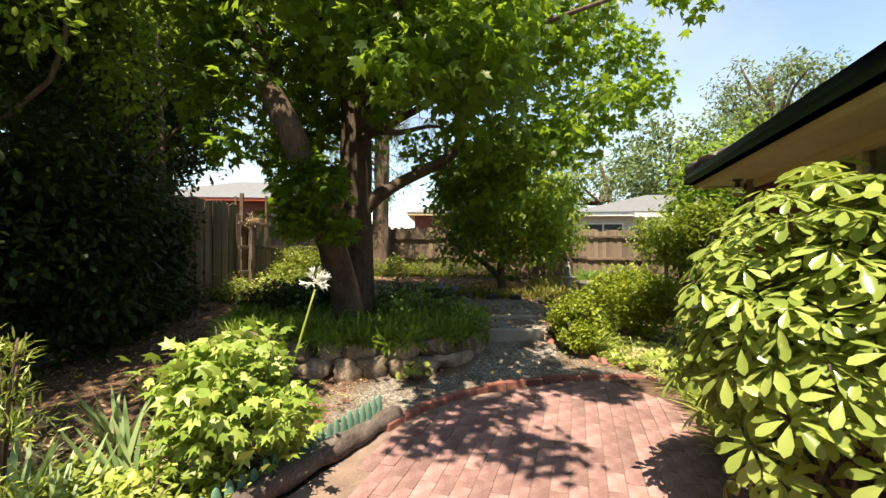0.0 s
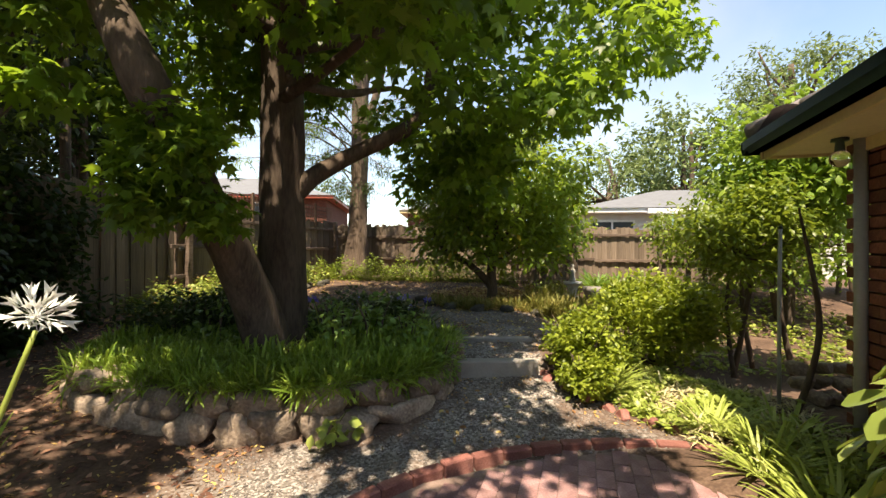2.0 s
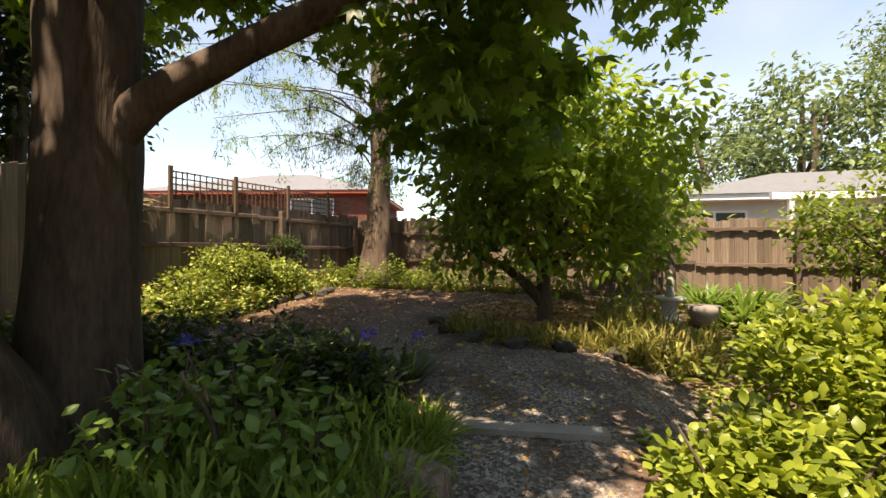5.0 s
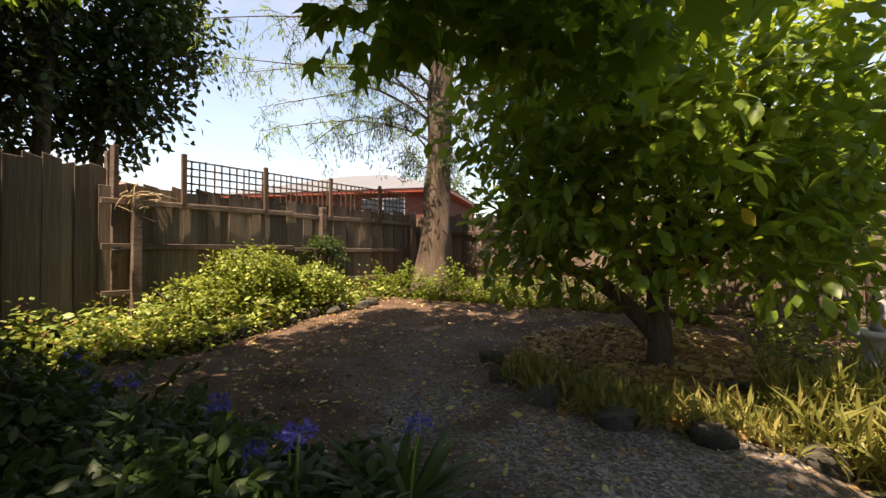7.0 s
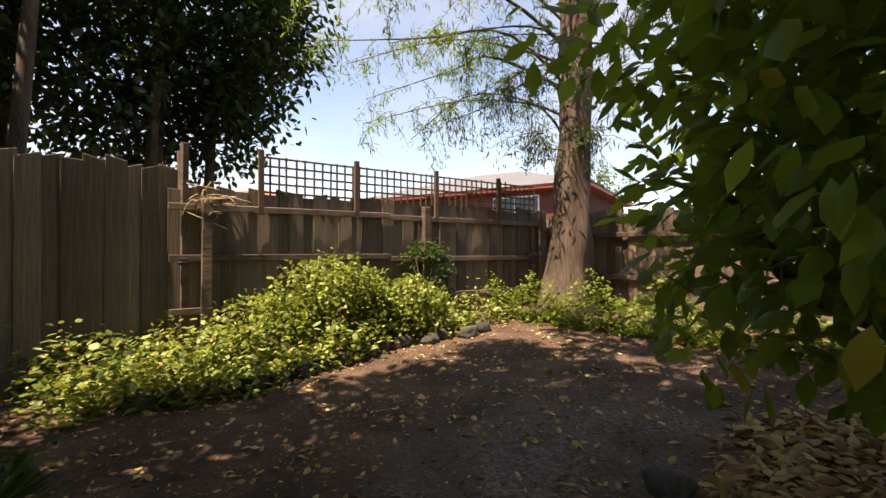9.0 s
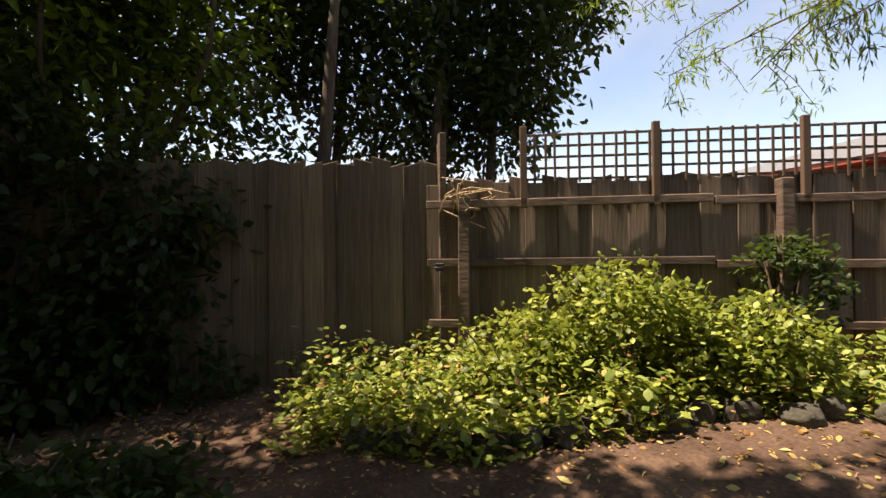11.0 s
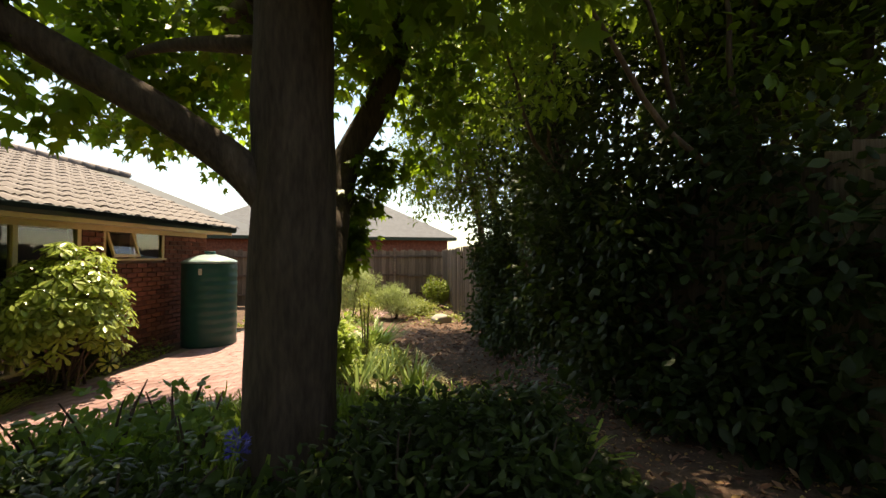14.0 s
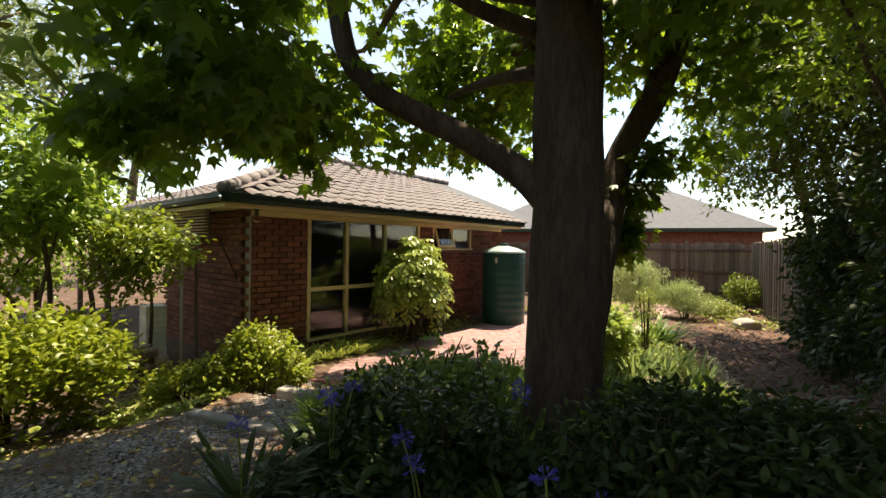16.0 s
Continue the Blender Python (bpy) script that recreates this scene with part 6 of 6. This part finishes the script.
for x, y in [(-1.95, 0.8), (-1.5, -0.6), (-2.3, 0.3), (3.9, 11.6), (4.4, 11.4), (4.1, 10.9)]:
    clump("tall bright green agapanthus clump", x, y, 90, 0.18, 0.75, L_LIME if y < 0 else L_GRASS2, 0.9, 0.035, "agapanthus_clump")


shrub("tall yellow-green spiky rosemary bush in sun", (-1.98, 1.85), 0.26, 1.35, 1800, simple_leaf(0.14), 0.07, L_LIME, 88, 0.5)
shrub("small yellow-leaved creeper at the wall top", (-0.4, 5.0), 0.24, 0.26, 90, oval(0.8), 0.085, L_LIME, 94, -0.5)
shrub("pale variegated low shrub beside the path", (-1.5, 2.0), 0.35, 0.45, 900, oval(0.55), 0.06, L_LIME, 89)


def mat_cover(name, label, mat, n, x0, x1, y0, y1, weight, shape, size, height=0.12, hang=0.3):
    p = strewn(n, x0, x1, y0, y1, weight)
    m = len(p)
    p[:, 2] += rng.random(m) ** 1.5 * height * (0.6 + 0.6 * (wobble(p[:, 0], p[:, 1], 5.0) + 0.3).clip(0, 1.2))
    ob = leaves_part(name, [scatter(shape, p, rng.random(m) * 6.3, hang + rng.normal(size=m) * 0.4, size * (0.6 + 0.7 * rng.random(m)), rng.normal(size=m) * 0.4)], mat)
    return tagged(ob, label, "ground cover", kind="stuff")


def west_bank(x, y):
    """The planted bank below the fences on the far side."""
    edge = -2.75 + 0.1 * wobble(x, y, 3) - 0.45 * smooth(9.3, 8.0, y) + 0.35 * smooth(10.5, 12.5, y)
    return smooth(edge + 0.06, edge - 0.1, x) * smooth(8.0, 8.5, y) * smooth(12.6, 12.1, y)


mat_cover("bank_ground_cover", "sunlit leafy ground cover on the bank below the fence", L_GROUND, 22000, -4.6, -2.3, 8.0, 12.7, west_bank, oval(0.65), 0.06, 0.36)
mat_cover("bank_broad_leaves", "broad pale green leaves of bank plants in sun", L_BANK, 2600, -4.6, -2.3, 8.0, 12.7, west_bank, oval(0.7), 0.078, 0.46, 0.1)
mat_cover("bank_dry_leaves", "dry brown leaves caught among the bank plants", L_DRY, 2600, -4.6, -2.3, 8.0, 12.7, west_bank, oval(0.5), 0.055, 0.42)
mat_cover("low_box_border", "low yellow-green clipped border of small leaves", L_BOX, 21000, -2.9, 2.2, 11.7, 13.0, lambda x, y: smooth(12.2 - 0.12 * x, 12.35 - 0.12 * x, y) * smooth(12.95, 12.8, y + 0.1 * x), oval(0.55), 0.06, 0.5)
mat_cover("island_ground_cover", "tufty dry green ground cover round the citrus tree", L_OLIVE, 6000, 0.2, 3.0, 8.7, 9.7, lambda x, y: smooth(1.6, 1.45, np.hypot(x - 1.45, y - 10.2)) * smooth(0.9, 1.2, np.hypot(x - 1.45, y - 10.2)), simple_leaf(0.12), 0.15, 0.1, 0.9)
mat_cover("bank_grass", "coarse olive grass tufts on the island bed", L_OLIVE, 9000, 1.9, 3.2, 8.6, 10.3, lambda x, y: smooth(0.75, 0.6, np.hypot((x - 2.4), (y - 9.2) * 1.2)), simple_leaf(0.1), 0.2, 0.32, 0.9)
mat_cover("sunny_ground_cover", "pale lime ground cover beside the brick edging", L_LIME, 18000, 1.7, 3.3, 4.6, 7.0, lambda x, y: smooth(1.85, 2.0, x + 0.6 * (y - 5.6)) * 0.8 * (wobble(x, y, 4) > -0.4), oval(0.7), 0.06, 0.07)
mat_cover("straw_litter", "pale dry straw and fallen leaves beside the brick edging", L_STRAW, 7000, 1.8, 3.6, 4.4, 6.8, lambda x, y: smooth(1.85, 2.05, x + 0.6 * (y - 5.6)) * (wobble(x, y, 4) < 0.1), simple_leaf(0.12), 0.14, 0.04, 0.0)
mat_cover("front_ground_cover", "bright low leafy plants beside the path", L_LIME, 15000, -2.6, -0.9, 1.0, 2.7, lambda x, y: smooth(-1.02 - (2.57 - y) * 0.3, -1.2 - (2.57 - y) * 0.3, x), oval(0.6), 0.055, 0.22)
mat_cover("front_straw", "pale dry leaves and straw among the front plants", L_STRAW, 5000, -3.0, -1.1, 1.2, 3.4, lambda x, y: smooth(-1.1 - (2.57 - y) * 0.3, -1.25 - (2.57 - y) * 0.3, x) * (wobble(x, y, 4) < 0.3), simple_leaf(0.16), 0.12, 0.06, 0.1)
mat_cover("house_bed_cover", "mixed low green plants along the house wall", L_GROUND, 7000, 1.4, 3.4, 0.0, 5.0, lambda x, y: smooth(-0.25, -0.1, (x - HC.x) * HV.x + (y - HC.y) * HV.y) * smooth(0.42, 0.38, (x - HC.x) * HV.x + (y - HC.y) * HV.y), oval(0.5), 0.07, 0.25)
mat_cover("under_tree_cover", "ivy-like ground cover under the trees, leaf colour darkened for shade", L_DARK2, 16000, -3.2, 0.4, 6.4, 8.2, lambda x, y: smooth(7.95, 7.6, y + 0.25 * wobble(x, y, 3)) * smooth(0.45, 0.25, x + 0.25 * (y - 6.4)), oval(0.6), 0.07, 0.22)
mat_cover("rear_ground_cover", "green ground cover and weeds along the back fence", L_GROUND, 9000, -6.5, 1.0, -6.8, -2.0, lambda x, y: 0.8 * (wobble(x, y, 1.6) > 0.0), oval(0.6), 0.08, 0.2)
mat_cover("right_ground_cover", "green ground cover in the side garden", L_GROUND, 9000, 2.4, 8.0, 7.4, 13.0, lambda x, y: 0.9 * (wobble(x, y, 2.0) > -0.2), oval(0.6), 0.09, 0.25)


# ---- small things ----
def citrus_litter():
    p = strewn(12000, 0.1, 2.9, 8.8, 11.4, lambda x, y: smooth(1.5, 1.1, np.hypot(x - 1.4, y - 10.1)), 0.01)
    n = len(p)
    tagged(leaves_part("citrus_leaf_litter", [scatter(oval(0.5, 0.2), p, rng.random(n) * 6.3, rng.normal(size=n) * 0.3, 0.05 + 0.06 * rng.random(n), rng.normal(size=n) * 0.5)], L_DRY), "yellow and brown fallen citrus leaves", "leaf litter", kind="stuff")


citrus_litter()


def statue_on_stand():
    z = float(ground_z(3.15, 10.85)) - 0.03
    b = thing("garden_pedestal", "pale turned concrete garden pedestal", "pedestal", pose(3.15, 10.85, z))
    prof = [(0.16, 0), (0.16, 0.05), (0.12, 0.07), (0.09, 0.12), (0.1, 0.2), (0.12, 0.27), (0.16, 0.3), (0.2, 0.32), (0.2, 0.36)]
    tube("column", [(0, 0, h + i * 1e-4) for i, (r, h) in enumerate(prof)], [r for r, h in prof], M_WHITE, b, 24)
    s = [(0.06, 0), (0.07, 0.04), (0.05, 0.09), (0.045, 0.16), (0.055, 0.22), (0.035, 0.27), (0.02, 0.29), (0.035, 0.32), (0.032, 0.35), (0.008, 0.38)]
    st = tube("garden_statue", [(0.01 * math.sin(h * 9), 0, h + i * 1e-4) for i, (r, h) in enumerate(s)], [r for r, h in s], M_WHITE, None, 14)
    st.matrix_world = pose(3.15, 10.85, z + 0.36)
    tagged(st, "small pale stone garden statue on a pedestal", "statue")
    p = thing("plant_pot", "round grey concrete plant pot", "pot", pose(3.55, 10.75, z))
    prof = [(0.13, 0), (0.2, 0.18), (0.22, 0.26), (0.2, 0.26), (0.18, 0.2)]
    tube("bowl", [(0, 0, h + i * 1e-4) for i, (r, h) in enumerate(prof)], [r for r, h in prof], M_CONCRETE, p, 20)


statue_on_stand()


def stake():
    s = thing("metal_stake", "tall thin galvanised metal garden stake", "stake", pose(3.5, 5.62, 0))
    tube("rod", [(0, 0, -0.05), (0, 0, 0.9), (0.01, 0, 1.68)], [0.016] * 3, M_GREY, s, 8)
    tube("cap", [(0.01, 0, 1.68), (0.01, 0, 1.685), (0.01, 0, 1.71)], [0.019, 0.021, 0.012], M_GREEN, s, 10, "dark plastic cap")


stake()


def white_pier():
    # pale upright shape, built as a stack of white bricks
    p = thing("brick_pier", "low white brick pier beside the house end", "pier", pose(4.6, 5.25, 0.0, 0, 0, -17))
    me = [brick_mesh("pier_brick", 0.14, 0.26, 0.074, M_WHITEP, 0.006, 0.002 + 0.0004 * k) for k in range(3)]
    for c in range(11):
        for k in (-1, 1):
            o = new("brick", random.choice(me))
            o.parent = p
            o.matrix_basis = pose(0.072 * k + random.gauss(0, 0.002), 0.0, 0.078 * (c + 1), 0, 0, random.gauss(0, 0.6))
    box("mortar", -0.125, 0.125, -0.115, 0.115, -0.1, 0.855, M_PALEWALL, p)


white_pier()


def rocks():
    g = np.random.default_rng(44)
    for k in range(26):
        x, y = 3.75 + 0.185 * (k % 7) + 0.09 * (k // 7 % 2) + g.normal() * 0.015, 5.55 + 0.07 * (k // 7) + g.normal() * 0.02
        r = rock("boulder", (0.19, 0.17, 0.13), 100 + k, M_STONE, None, (x, y, 0.04 + 0.115 * (k // 7)), g.uniform(0, 180), 0.2)
        tagged(r, "rounded dark basalt boulder in a dry stacked edge", "rock", "boulders of the low edge")
    for k in range(15):
        f = k / 14
        x, y = -3.2 + 0.55 * f + 0.15 * math.sin(k), 8.7 + 3.2 * f
        x = -2.95 + 0.5 * smooth(10.2, 12.0, y) - 0.35 * smooth(9.4, 8.5, y) + g.normal() * 0.04
        r = rock("boulder", (g.uniform(0.18, 0.28), 0.18, 0.18), 140 + k, M_DARKSTONE, None, (float(x), y, float(ground_z(x, y)) + 0.0), g.uniform(60, 110), 0.3)
        tagged(r, "dark basalt boulder edging the bank", "rock", "boulders edging the bank")
    for k in range(8):
        a = radians(195 + k * 19)
        x, y = 1.45 + 1.5 * math.cos(a), 10.2 + 1.5 * math.sin(a)
        r = rock("boulder", (0.22, 0.2, 0.18), 180 + k, M_DARKSTONE, None, (x, y, float(ground_z(x, y)) + 0.0), g.uniform(0, 180), 0.3)
        tagged(r, "small dark boulder edging the citrus bed", "rock", "boulders round the citrus bed")
    r = rock("boulder", (0.55, 0.42, 0.34), 230, M_CONCRETE, None, (-4.25, -2.3, 0.06), 20, 0.3)
    tagged(r, "pale grey rounded garden rock in the sunny far bed", "rock")
    bl = tube("timber_edging", curve_pts([(-3.2, 3.6, 0.03), (-3.9, 3.85, 0.06), (-4.7, 4.05, 0.08)], 12), [0.05] * 12, M_LOG, None, 10, "", 0.3)
    tagged(bl, "dark rounded timber edging at the mulch", "edging")
    fb = tube("fallen_branch", curve_pts([(1.75, 9.75, 0.52), (2.0, 9.7, 0.54), (2.3, 9.72, 0.53)], 10), lerp_list([0.03, 0.035, 0.02], 10), M_LOG, None, 8, "", 0.3)
    tagged(fb, "short grey fallen branch on the mulch", "branch")


rocks()


def second_paving():
    bed = tagged(new("side_paving"), "red brick paving beside the house end", "paving", kind="structure")
    me = [brick_mesh("paving_brick", 0.226, 0.108, 0.05, M_KERB, 0.007, 0.003 + 0.0003 * k) for k in range(3)]
    for i in range(14):
        for j in range(9):
            p = HC + HU * (-0.55 + j * 0.116) + HV * (0.4 + i * 0.236 + (0.118 if j % 2 else 0))
            piece("brick", random.choice(me), bed, Matrix.Translation((p.x, p.y, 0.0 + random.gauss(0, 0.002))) @ HOUSE.to_3x3().to_4x4() @ pose(0, 0, 0, 0, 0, 90 + random.gauss(0, 0.6)))


second_paving()
